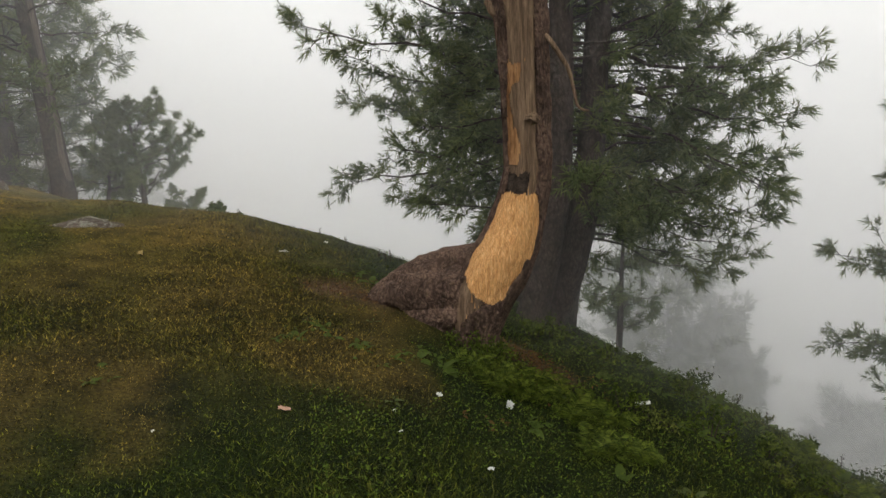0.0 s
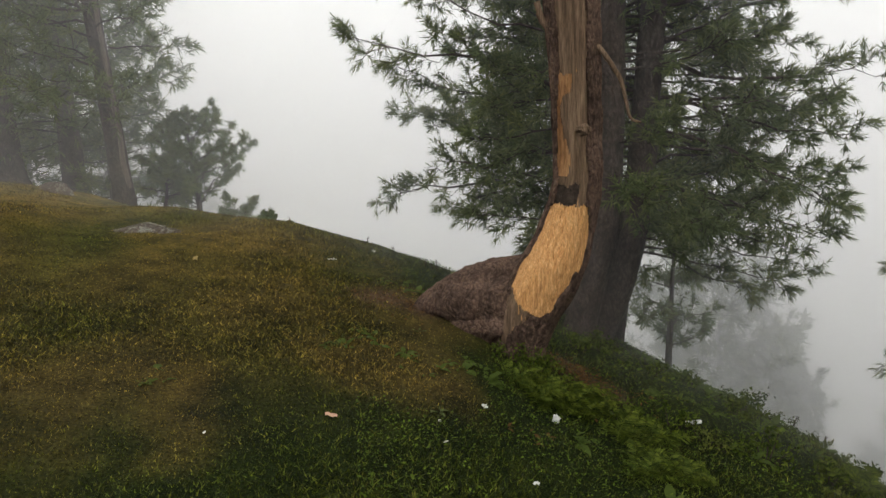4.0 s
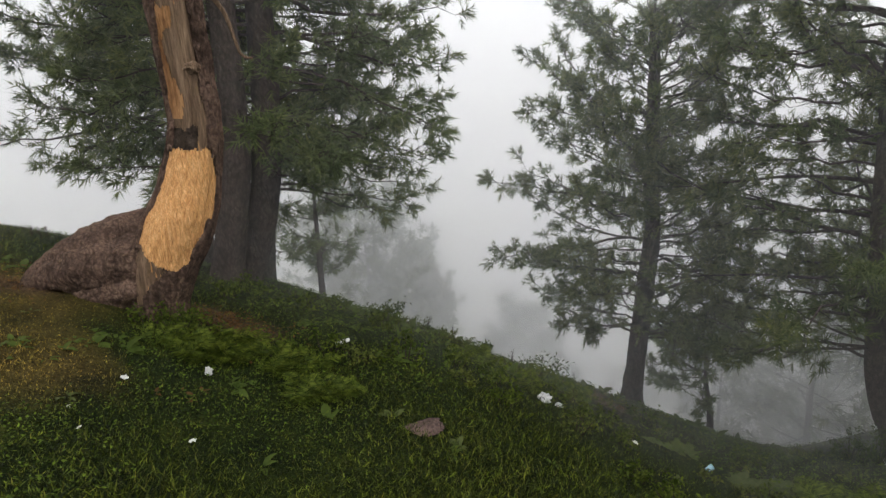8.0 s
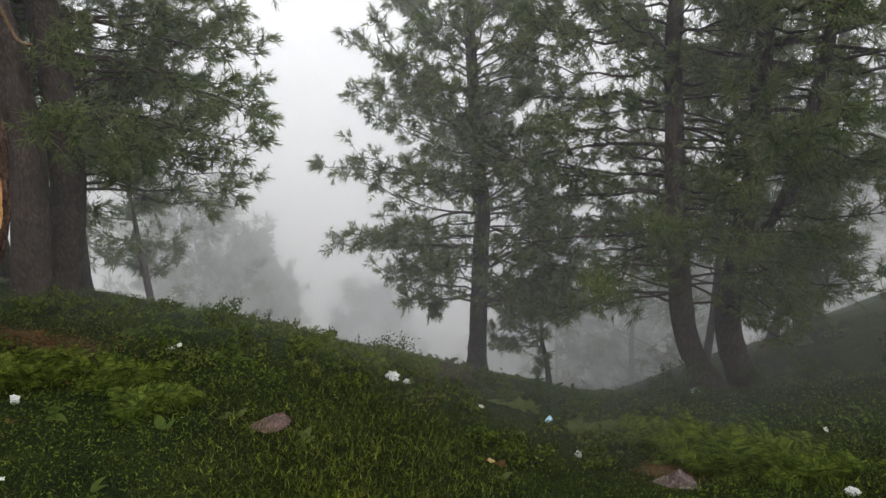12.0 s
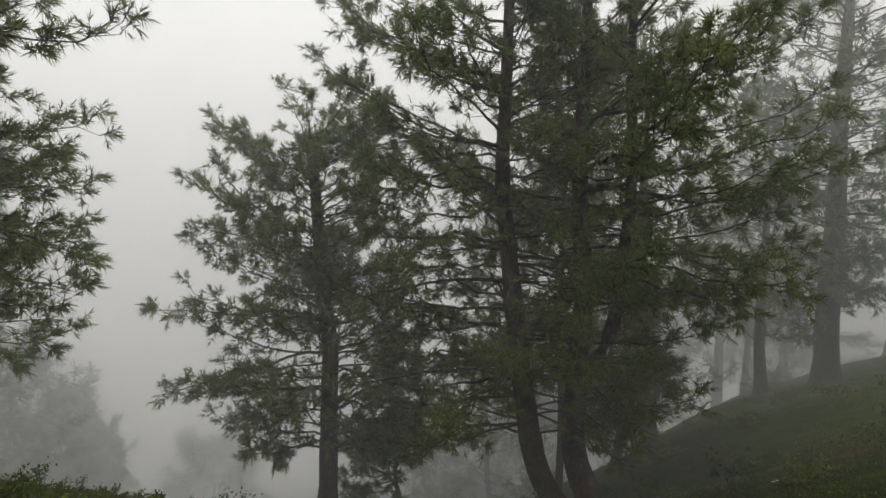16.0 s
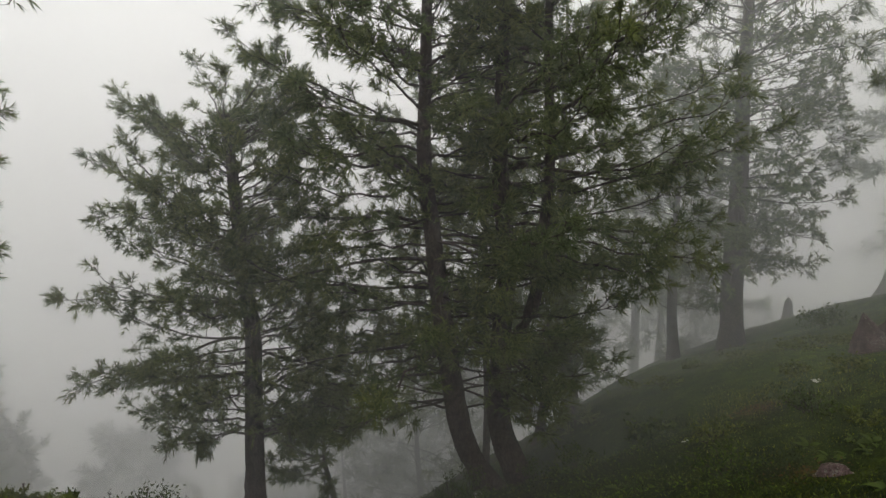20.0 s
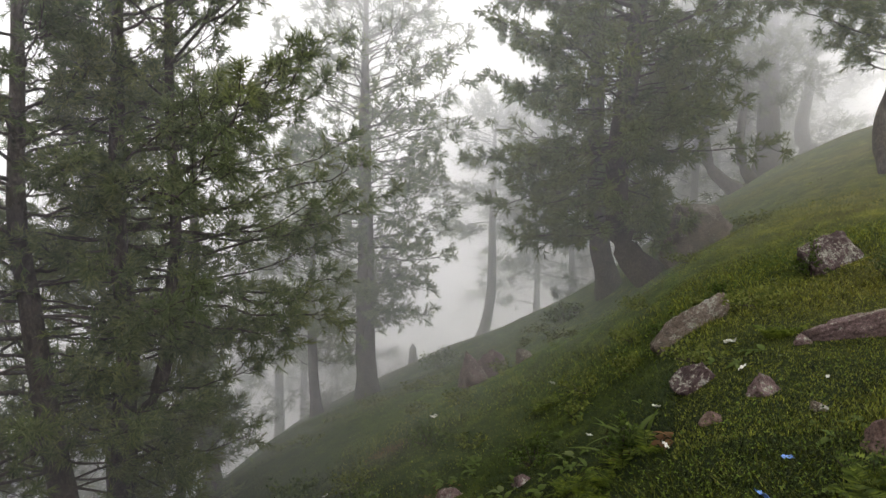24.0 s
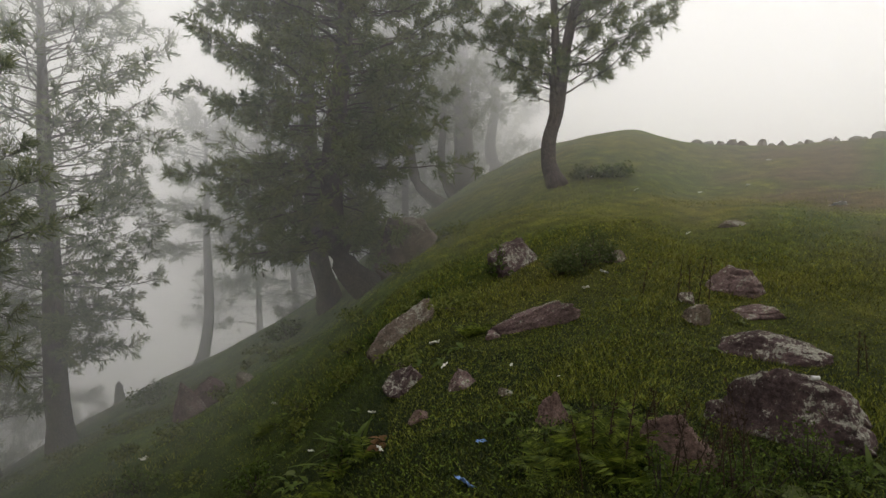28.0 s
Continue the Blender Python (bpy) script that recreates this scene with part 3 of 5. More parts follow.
pine(117.7, 21.5, [(0, 0), (0.4, -0.3), (1.2, -0.4), (2.2, -0.3), (6, -0.2)], 0.3, 1.8, 5.8, 34, cone(1.8, 0.8, 0.3), "thin bent pine among fogbound trunks", 28, **FAR)
pine(121.3, 24.0, [(0, 0.1), (0.4, -0.15), (1.1, -0.15), (1.8, 0), (6, 0.1)], 0.42, 1.4, 5.8, 30, cone(2.0, 0.8, 0.3), "small bent pine near the skyline", 29, **FAR)
pine(96.2, 24.5, [(0, 0), (0.3, 0.1), (1.8, 0.35), (4.5, 0.33), (9, 0.4)], 0.42, 4.0, 8.8, 60, cone(2.4, 0.9, 0.4, 1.2, 0.7), "slender high-crowned pine in the fog", 30, rise=0.05, **FAR)
pine(112.5, 28.0, [(0, 0), (3, 0.2), (8, 0)], 0.5, 0.8, 7.8, 50, cone(2.8, 1.0, 0.3), "faint pine behind a dark one", 34, **DIM)
pine(51.4, 11.4, [(0, 0), (0.5, -0.05), (1.1, -0.18), (2.4, -0.2)], 0.12, 0.9, 2.5, 24, cone(1.2, 0.4, 0.3), "small pine below the brow", 35, node=0.25, side=0.4)
pine(33.9, 26.0, [(0, 0), (4, 0.1), (8.2, 0.27)], 0.24, 4.6, 8.2, 50, cone(1.5, 0.7, 0.4), "young pine faint in the valley fog", 36, **DIM)
pine(29.5, 24.0, [(0, 0), (3, 0), (5.2, 0)], 0.2, 3.6, 5.2, 14, cone(0.8, 0.4, 0.3), "pine top rising from the valley fog", 37, **FAR)
pine(38.5, 24.0, [(0, 0), (3, 0), (5.0, 0)], 0.2, 3.2, 5.0, 16, cone(0.9, 0.4, 0.3), "pine top rising from the valley fog", 38, **FAR)
pine(20.4, 22.5, [(0, 0), (3.2, 0), (8.6, -0.4)], 0.28, 2.0, 8.6, 110, cone(2.6, 1.0, 0.35, 1.2, 1.0), "pale pine rising behind the brow", 39, **DIM)
pine(23.2, 23.5, [(0, 0), (3.2, 0), (7.4, 0)], 0.28, 2.0, 7.4, 80, cone(2.0, 0.9, 0.35), "pale pine rising behind the brow", 52, **DIM)
pine(15.6, 12.0, [(0, 0), (1.6, 0), (3.4, 0)], 0.14, 0.8, 3.3, 26, cone(0.9, 0.4, 0.3), "thin half-bare pine behind the brow", 40, droop=0.5)
old_pine = pine(-30.2, 13.6, [(0, 0.12), (0.5, 0.1), (1.58, 0.05), (3.52, -0.05), (9.5, -0.1)], 0.36, 1.6, 9.0, 60, cone(2.1, 0.9, 0.3, 1.2, 0.75), "old pine with a pale barkless streak on the grassy shoulder", 19, flare=0.12, **FAR)
pine(-33.0, 16.5, [(0, 0), (3, 0), (9.5, 0)], 0.5, 0.4, 9.0, 84, cone(2.6, 0.9, 0.3), "dense dark pine on the shoulder", 41, **FAR)
pine(-37.0, 15.5, [(0, 0), (3, 0), (9.5, 0)], 0.5, 1.0, 9.0, 60, cone(2.6, 0.9, 0.3), "dense dark pine on the shoulder", 42, **FAR)
pine(-30.2, 17.5, [(0, 0), (3, 0), (9, 0)], 0.4, 0.5, 8.6, 60, cone(1.7, 0.7, 0.3), "pine behind an old trunk", 43, **FAR)
pine(-24.3, 14.3, [(0, 0), (0.8, 0.0), (1.4, -0.05), (2.2, -0.1)], 0.13, 0.4, 2.15, 46, cone(1.2, 0.35, 0.25, 0.75, 1.15), "young bushy pine behind the shoulder", 44, node=0.24, side=0.35, rise=0.35, droop=0.1)
pine(-27.0, 14.0, [(0, 0), (0.5, 0.1), (1.1, 0.1)], 0.08, 0.3, 1.1, 14, cone(0.8, 0.3, 0.3), "low young pine behind the shoulder", 45, node=0.25, side=0.3)
pine(-21.5, 14.2, [(0, 0), (0.4, 0.1), (0.8, 0.1)], 0.06, 0.2, 0.8, 12, cone(0.6, 0.3, 0.3), "low young pine behind the shoulder", 46, node=0.25, side=0.3)
pine(-26.6, 28.0, [(0, 0), (3, 0), (6.4, 0)], 0.3, 0.8, 6.2, 60, cone(2.6, 0.8, 0.3), "faint pine far behind the shoulder", 47, **DIM)


# the wood that fades into the fog below and beyond
rng = np.random.default_rng(31)
for k, (bearing, r, h) in enumerate([(47, 26, 7), (52, 21, 6), (56, 24, 7.5), (59.5, 20, 6), (63, 23, 7), (70, 24, 9), (80.5, 25, 7), (83.5, 28, 8), (101, 27, 8), (104, 26, 8),
                                     (108.5, 24.5, 10), (110.5, 29, 12), (113.5, 24, 10), (115.2, 27.5, 11), (117.2, 26, 10), (119.6, 28, 9), (106, 29, 11), (-36, 21, 11), (-39, 18, 10), (-33.5, 19, 10)]):
    pine(bearing, r, [(0, 0), (h * 0.5, rng.uniform(-0.2, 0.2)), (h, rng.uniform(-0.4, 0.4))], 0.26, 0.2, h * 0.97, 42, cone(3.0, 1.0, 0.3, 1, 1, 0.95), "dim pine half lost in the fog", 900 + k, **DIM)


# ---- the torn pine ----
def torn_pine():
    bearing, r = 3.3, 5.2
    root = pine(bearing, r, [(0, 0), (1.22, 0.37), (1.79, 0.35), (2.63, 0.31), (8, 0.2)], 0.42, 3.6, 7.6, 20, cone(1.7, 0.8, 0.4),
                "old pine with bark torn off its trunk, raw orange wood bared", 20, trunk=False, droop=0.4, extra=[(3.3, -100, 1.3, 0.7, 0.25)])
    b = radians(bearing)
    across, ahead = np.array([math.cos(b), -math.sin(b), 0]), np.array([math.sin(b), math.cos(b), 0])
    knots = [(-0.35, -0.1), (-0.1, -0.07), (0.07, -0.06), (0.16, -0.055), (0.3, -0.02), (0.45, 0.035), (0.6, 0.1), (0.78, 0.18), (1.01, 0.275), (1.2, 0.335), (1.45, 0.365), (1.87, 0.345), (2.28, 0.33), (2.67, 0.295), (4.5, 0.25), (8, 0.2)]
    rings, sides = 330, 144
    path = smooth_path([across * s + np.array([0, 0, h]) for h, s in knots], 220)
    level = np.r_[np.linspace(-0.35, 2.7, 290), np.linspace(2.75, 7.95, 40)]
    path = np.stack([np.interp(level, path[:, 2], path[:, k]) for k in range(3)], 1)
    z = path[:, 2]
    base = np.interp(z, [-0.35, 0.0, 0.16, 0.3, 0.45, 0.6, 0.78, 1.01, 1.2, 1.45, 1.87, 2.28, 2.67, 4.5, 8], [0.14, 0.165, 0.18, 0.205, 0.235, 0.25, 0.24, 0.19, 0.17, 0.145, 0.15, 0.155, 0.17, 0.15, 0.05])
    ang = np.linspace(-np.pi, np.pi, sides, endpoint=False)  # 0 faces the viewer, positive to the viewer's right
    u = -ahead[None] * np.cos(ang)[:, None] + across[None] * np.sin(ang)[:, None]
    Z, A = np.meshgrid(z, ang, indexing="ij")
    nz = np.array([[noise.fractal((math.cos(a) * 1.1, math.sin(a) * 1.1, h * 1.2), 1.0, 2.0, 4) for a in ang] for h in z])
    ridge = np.array([[noise.noise((a * 4.5, 3.1, h * 1.6)) + 0.6 * noise.noise((a * 10, 7.7, h * 5)) for a in ang] for h in z])
    core = base[:, None] * (1 + 0.05 * nz) + 0.004 * np.abs(ridge)

    def mesh_of(rad, name, mat, keep, label=""):
        v = (path[:, None] + rad[..., None] * u[None]).reshape(-1, 3)
        i, j = np.meshgrid(np.arange(rings - 1), np.arange(sides), indexing="ij")
        p, q = i * sides + j, i * sides + (j + 1) % sides
        f = np.stack([p, q, q + sides, p + sides], -1)[keep[:-1]]
        used = np.unique(f)
        back = np.full(len(v), -1)
        back[used] = np.arange(len(used))
        ob = raw(name, v[used], back[f], mat, root)
        if label:
            ob["label"] = label
        return ob

    jag = np.array([[0.2 * noise.noise((a * 3, 0.3, h * 6)) + 0.10 * noise.noise((a * 9, 4.3, h * 5)) + 0.05 * noise.noise((a * 22, 1.3, h * 14)) for a in ang] for h in z])
    jag *= 0.6
    lo = np.interp(z, [0.40, 0.45, 0.56, 0.63, 0.75, 0.86, 1.01, 1.2, 1.28], [0.2, -0.25, -0.95, -1.35, -1.4, -1.3, -1.3, -1.4, -1.35])
    hi = np.interp(z, [0.40, 0.45, 0.56, 0.63, 0.75, 0.86, 1.01, 1.2, 1.28], [0.3, 0.5, 0.57, 0.75, 0.86, 1.0, 0.95, 0.65, 0.6])
    fresh = (A > lo[:, None] + jag) & (A < hi[:, None] + jag) & (Z > 0.4) & (Z < 1.25 + 0.3 * jag)
    lo2 = np.interp(z, [1.25, 1.6, 2.3, 3.2], [-1.15, -1.3, -0.85, -0.7])
    hi2 = np.interp(z, [1.25, 1.6, 2.3, 3.2], [0.45, 0.35, 0.5, 0.6])
    old = (A > lo2[:, None] + jag) & (A < hi2[:, None] + jag) & (Z >= 1.25 + 0.3 * jag) & (Z < 3.6)
    foot = np.interp(z, [0.16, 0.42, 0.58], [-0.9, -0.1, -0.9])
    old |= (Z > 0.16) & (Z < 0.58) & (A > -1.25 + jag) & (A < foot[:, None] + 1.5 * jag) & ~fresh
    bare = fresh | old
    streak = old & (A < lo2[:, None] + 0.55 + 2.2 * jag + 0.3 * np.sin(Z * 9)) & (Z > 1.46) & (Z < 2.2 + 0.4 * jag)
    char = old & (Z > 1) & (Z < 1.40 + 0.3 * jag) & (A < 0.05 + 1.5 * jag)
    chips = 0.007 * np.array([[noise.noise((a * 7, 5.1, h * 22)) * (0.5 + noise.noise((a * 3, 2.2, h * 4))) for a in ang] for h in z])
    grain = 0.006 * np.array([[noise.noise((a * 14, 1.3, h * 1.5)) for a in ang] for h in z])
    mesh_of(core + 0.01 * np.abs(ridge) * (Z < 1.3) + grain + chips, "bared_wood", FRESH_WOOD, fresh, "raw orange splintered wood")
    mesh_of(core + grain * 2 - 0.012 * (np.abs(A + 0.12 + 0.1 * jag) < 0.05), "weathered_wood", GREY_WOOD, old & ~streak & ~char, "grey-brown weathered wood with a long crack")
    mesh_of(core + 0.006 + grain, "torn_strip", TORN_WOOD, streak, "orange torn strip of wood")
    mesh_of(core - 0.004 + 2 * grain, "charred_notch", CHAR, char, "blackened burnt notch")
    shell = core + 0.022 + 0.02 * np.abs(ridge)
    bm = bmesh.new()
    v = (path[:, None] + shell[..., None] * u[None])
    vs = [[bm.verts.new(c) for c in row] for row in v]
    for i in range(rings - 1):
        for j in range(sides):
            if not bare[i, j]:
                f = bm.faces.new((vs[i][j], vs[i][(j + 1) % sides], vs[i + 1][(j + 1) % sides], vs[i + 1][j]))
                f.smooth = True
    bm.verts.index_update()
    flat = path.repeat(sides, 0)
    rim = [e for e in bm.edges if len(e.link_faces) == 1]
    made = bmesh.ops.extrude_edge_only(bm, edges=rim)["geom"]
    for w in made:
        if isinstance(w, bmesh.types.BMVert):
            k = int(np.argmin(((flat[::sides] - np.array(w.co)) ** 2).sum(1)))
            c = Vector(path[k])
            w.co = c + (w.co - c) * 0.86
    bmesh.ops.delete(bm, geom=[w for w in bm.verts if not w.link_faces], context="VERTS")
    part("bark", bm, RED_BARK, root, "thick dark fissured bark")

    def root_limb(points, radii, seed, name="root_buttress", flatten=1.0):
        p = smooth_path([across * s + ahead * d + np.array([0, 0, h]) for s, d, h in points], 40)
        rr = np.interp(np.linspace(0, 1, 40), np.linspace(0, 1, len(radii)), radii)
        v, f = tube(p, rr, 28, 0.0, seed)
        c = np.repeat(p, 28, 0)
        n1 = np.array([noise.fractal(Vector(q) * 4.5, 1.0, 2.0, 3) + 0.5 * abs(noise.noise(Vector(q) * 16)) for q in v])
        folds = np.array([abs(noise.noise((q[0] * 5, q[1] * 5, q[2] * 13))) for q in v])
        v = c + (v - c) * (1.05 + 0.16 * n1 - 0.28 * folds)[:, None]
        raw(name, v, f, RED_BARK, root)

    root_limb([(0.18, 0.16, 0.74), (0.02, 0.2, 0.62), (-0.2, 0.24, 0.58), (-0.4, 0.24, 0.55), (-0.6, 0.26, 0.5), (-0.78, 0.3, 0.43), (-0.98, 0.36, 0.3)], [0.17, 0.2, 0.205, 0.17, 0.125, 0.075, 0.03], 3)
    root_limb([(0.05, 0.16, 0.5), (-0.12, 0.14, 0.46), (-0.3, 0.15, 0.42), (-0.5, 0.18, 0.42), (-0.72, 0.24, 0.37), (-0.95, 0.32, 0.3)], [0.2, 0.23, 0.21, 0.18, 0.12, 0.05], 6)
    root_limb([(0.02, 0.1, 0.38), (-0.13, 0.08, 0.3), (-0.28, 0.1, 0.25), (-0.45, 0.14, 0.22), (-0.7, 0.22, 0.2)], [0.18, 0.19, 0.17, 0.14, 0.06], 4)
    root_limb([(0.0, 0.02, 0.3), (-0.06, -0.01, 0.1), (-0.08, -0.03, -0.1), (-0.08, -0.04, -0.3)], [0.15, 0.16, 0.13, 0.08], 5)
    # charred notch, knot, dead limb, broken stub
    def at(h, a, out=0.0):
        k = int(np.argmin(np.abs(z - h)))
        w = -ahead * math.cos(a) + across * math.sin(a)
        return path[k] + w * (base[k] + out)
    bm = bmesh.new()
    bmesh.ops.create_icosphere(bm, subdivisions=3, radius=1)
    for w in bm.verts:
        n1 = 1 + 0.45 * noise.noise(w.co * 2.2 + Vector((3, 0, 0)))
        w.co = Vector(at(1.80, 0.25, 0.0)) + Vector((w.co.x * 0.055, w.co.y * 0.05, w.co.z * 0.04)) * n1
    part("knot", bm, GREY_WOOD, root)
    p = smooth_path([at(2.45, 0.9, -0.05), at(2.35, 1.1, 0.05), at(2.15, 1.35, 0.17), at(1.97, 1.45, 0.21), at(1.86, 1.45, 0.23), at(1.84, 1.45, 0.31)], 24)
    v, f = tube(p, np.linspace(0.022, 0.009, 24), 10, 0.08, 9)
    raw("dead_limb", v, f, GREY_WOOD, root)
    p = smooth_path([at(2.5, -1.2, -0.03), at(2.55, -1.35, 0.05), at(2.72, -1.4, 0.08)], 10)
    v, f = tube(p, np.linspace(0.035, 0.02, 10), 10, 0.15, 9)
    raw("broken_stub", v, f, GREY_WOOD, root)
    rng = np.random.default_rng(8)
    for k in range(16):
        h, a = rng.uniform(0.25, 1.25), rng.uniform(-0.7, 0.5)
        q = at(h, a, 0.004)
        w = q + np.array([0, 0, rng.uniform(0.04, 0.11)]) + (-ahead) * rng.uniform(0.0, 0.02)
        v, f = prisms(np.array([q]), np.array([w]), 0.006, 0.001)
        raw("splinter", v, f, FRESH_WOOD, root)
    return root


FRESH_WOOD = varied("fresh_wood", (0.42, 0.195, 0.07), (0.7, 0.42, 0.195), 4, 0.75, 0.6, 0.012, 4, (14, 14, 1.0), mid=(0.57, 0.3, 0.115))
TORN_WOOD = varied("torn_wood", (0.16, 0.075, 0.035), (0.5, 0.29, 0.14), 6, 0.8, 0.9, 0.03, 5, (4, 4, 0.5), mid=(0.36, 0.185, 0.08))
GREY_WOOD = varied("weathered_wood", (0.095, 0.062, 0.04), (0.25, 0.17, 0.11), 6, 0.85, 0.7, 0.02, 5, (4, 4, 0.3))
RED_BARK = plated("red_bark", (0.045, 0.029, 0.021), (0.18, 0.118, 0.087), 42)
CHAR = varied("char", (0.016, 0.012, 0.01), (0.07, 0.052, 0.04), 14, 0.9, 0.8)
torn_pine()
PALE_WOOD = varied("pale_wood", (0.1, 0.076, 0.06), (0.22, 0.175, 0.14), 6, 0.85, 0.6, 0.02, 5, (4, 4, 0.3))
# the pale streak on the old pine: a strip of bared wood down its trunk
b = radians(-30.2)
across, ahead = np.array([math.cos(b), -math.sin(b), 0]), np.array([math.sin(b), math.cos(b), 0])
hs, turns = np.linspace(0.25, 3.6, 40), np.linspace(0.25, 0.85, 7)
v = [across * np.interp(h, [0, 0.5, 1.58, 3.52], [0.12, 0.1, 0.05, -0.05]) + np.array([0, 0, h])
     + (-ahead * math.cos(a + 0.25 * noise.noise((h * 2, 1, 0))) + across * math.sin(a + 0.25 * noise.noise((h * 2, 1, 0)))) * (0.19 - 0.013 * h + 0.025 * math.exp(-h / 0.25)) for h in hs for a in turns]
f = [(i * 7 + j, i * 7 + j + 1, i * 7 + j + 8, i * 7 + j + 7) for i in range(39) for j in range(6)]
raw("bared_streak", v, f, PALE_WOOD, old_pine)["label"] = "pale barkless streak of wood"


# ---- rocks ----
def rock_material(name, low, high, lichen):
    m, n, l, b = material(name, 0.9)
    t1, t2, t3, t4 = tex(n, l, 3.5, 6, 0.7), tex(n, l, 45, 6, 0.75), tex(n, l, 5, 3, 0.6), tex(n, l, 30, 6, 0.8)
    base = ramp(n, [(0.3, low), (0.7, high)])
    l.new(t1.outputs[0], base.inputs[0])
    grit = ramp(n, [(0.32, (0.4, 0.4, 0.4)), (0.68, (1.55, 1.5, 1.5))])
    l.new(t2.outputs[0], grit.inputs[0])
    col = mixed(n, l, 1.0, base.outputs[0], grit.outputs[0], "MULTIPLY")
    # lichen: fine crusts that gather in patches
    both = n.new("ShaderNodeMath")
    both.operation = "MULTIPLY_ADD"
    both.inputs[1].default_value = 0.55
    l.new(t3.outputs[0], both.inputs[0])
    l.new(t4.outputs[0], both.inputs[2])
    g, up, top = n.new("ShaderNodeNewGeometry"), n.new("ShaderNodeSeparateXYZ"), n.new("ShaderNodeMath")
    top.operation = "MULTIPLY_ADD"
    top.inputs[1].default_value = 0.11
    l.new(g.outputs["Normal"], up.inputs[0])
    l.new(up.outputs["Z"], top.inputs[0])
    l.new(both.outputs[0], top.inputs[2])
    both = top
    spots = ramp(n, [(0.98 - 0.14 * lichen, (0, 0, 0)), (1.0 - 0.13 * lichen, (1, 1, 1))])
    l.new(both.outputs[0], spots.inputs[0])
    pale = ramp(n, [(0.35, (0.13, 0.125, 0.1)), (0.65, (0.34, 0.33, 0.28))])
    l.new(t2.outputs[0], pale.inputs[0])
    l.new(mixed(n, l, spots.outputs[0], col, pale.outputs[0]), b.inputs["Base Color"])
    bumped(n, l, b, t2.outputs[0], 1.0, 0.02)
    return m


PURPLE_ROCK = rock_material("purple_sandstone", (0.072, 0.05, 0.048), (0.18, 0.128, 0.12), 0.45)
LICHEN_ROCK = rock_material("lichened_sandstone", (0.036, 0.026, 0.025), (0.1, 0.068, 0.066), 0.72)
PINK_ROCK = rock_material("pink_sandstone", (0.075, 0.05, 0.044), (0.17, 0.115, 0.1), -0.3)
GREY_ROCK = rock_material("grey_stone", (0.065, 0.053, 0.042), (0.17, 0.138, 0.11), 0.6)


def rock(bearing, r, w, d, h, label, mat, seed, roll=0.0, turn=0.0, facets=10, sink=0.45, fine=4, boxy=0.45):
    """A weathered, faceted boulder: w across the view, d deep, h out of the ground."""
    rng = np.random.default_rng(seed)
    bm = bmesh.new()
    bmesh.ops.create_icosphere(bm, subdivisions=fine, radius=1)
    planes = []
    for _ in range(facets):
        n = Vector(rng.standard_normal(3))
        n.z = abs(n.z) * 0.8 + 0.1
        planes.append((n.normalized(), rng.uniform(0.42, 0.78)))
    off = Vector(rng.uniform(-20, 20, 3))
    for v in bm.verts:
        c = v.co.copy()
        c = c.lerp(c / max(abs(c.x), abs(c.y), abs(c.z)) * 0.86, boxy)
        for n, k in planes:
            over = c.dot(n) - k
            if over > 0:
                c -= n * over * 0.97
        near = noise.voronoi(Vector((c.x * 1.6, c.y * 1.6, c.z * 2.0)) + off)[0]
        crack = min(1.0, (near[1] - near[0]) * 4.5)
        step = 0.10 * noise.cell(Vector((c.x * 1.3, c.y * 1.3, c.z * 1.6)) + off)
        c *= 0.97 + 0.10 * noise.fractal(c * 1.7 + off, 1.0, 2.0, 5) + 0.035 * noise.noise(c * 9 + off) - 0.055 * (1 - crack) - 0.08 * abs(noise.noise(c * 3.3 + off)) + 0.2 * step * crack
        v.co = (c.x * w * 0.58, c.y * d * 0.6, c.z * h * (0.95 if c.z > 0 else 0.8))
    for f in bm.faces:
        f.smooth = True
    ob = part("rock", bm, mat)
    ob.matrix_world = Matrix.Translation(spot(bearing, r, h * (0.25 - sink * 0.3))) @ pose(0, 0, 0, 0, roll, -bearing + turn)
    return tagged(ob, label, "rock", "rocks on the slope")


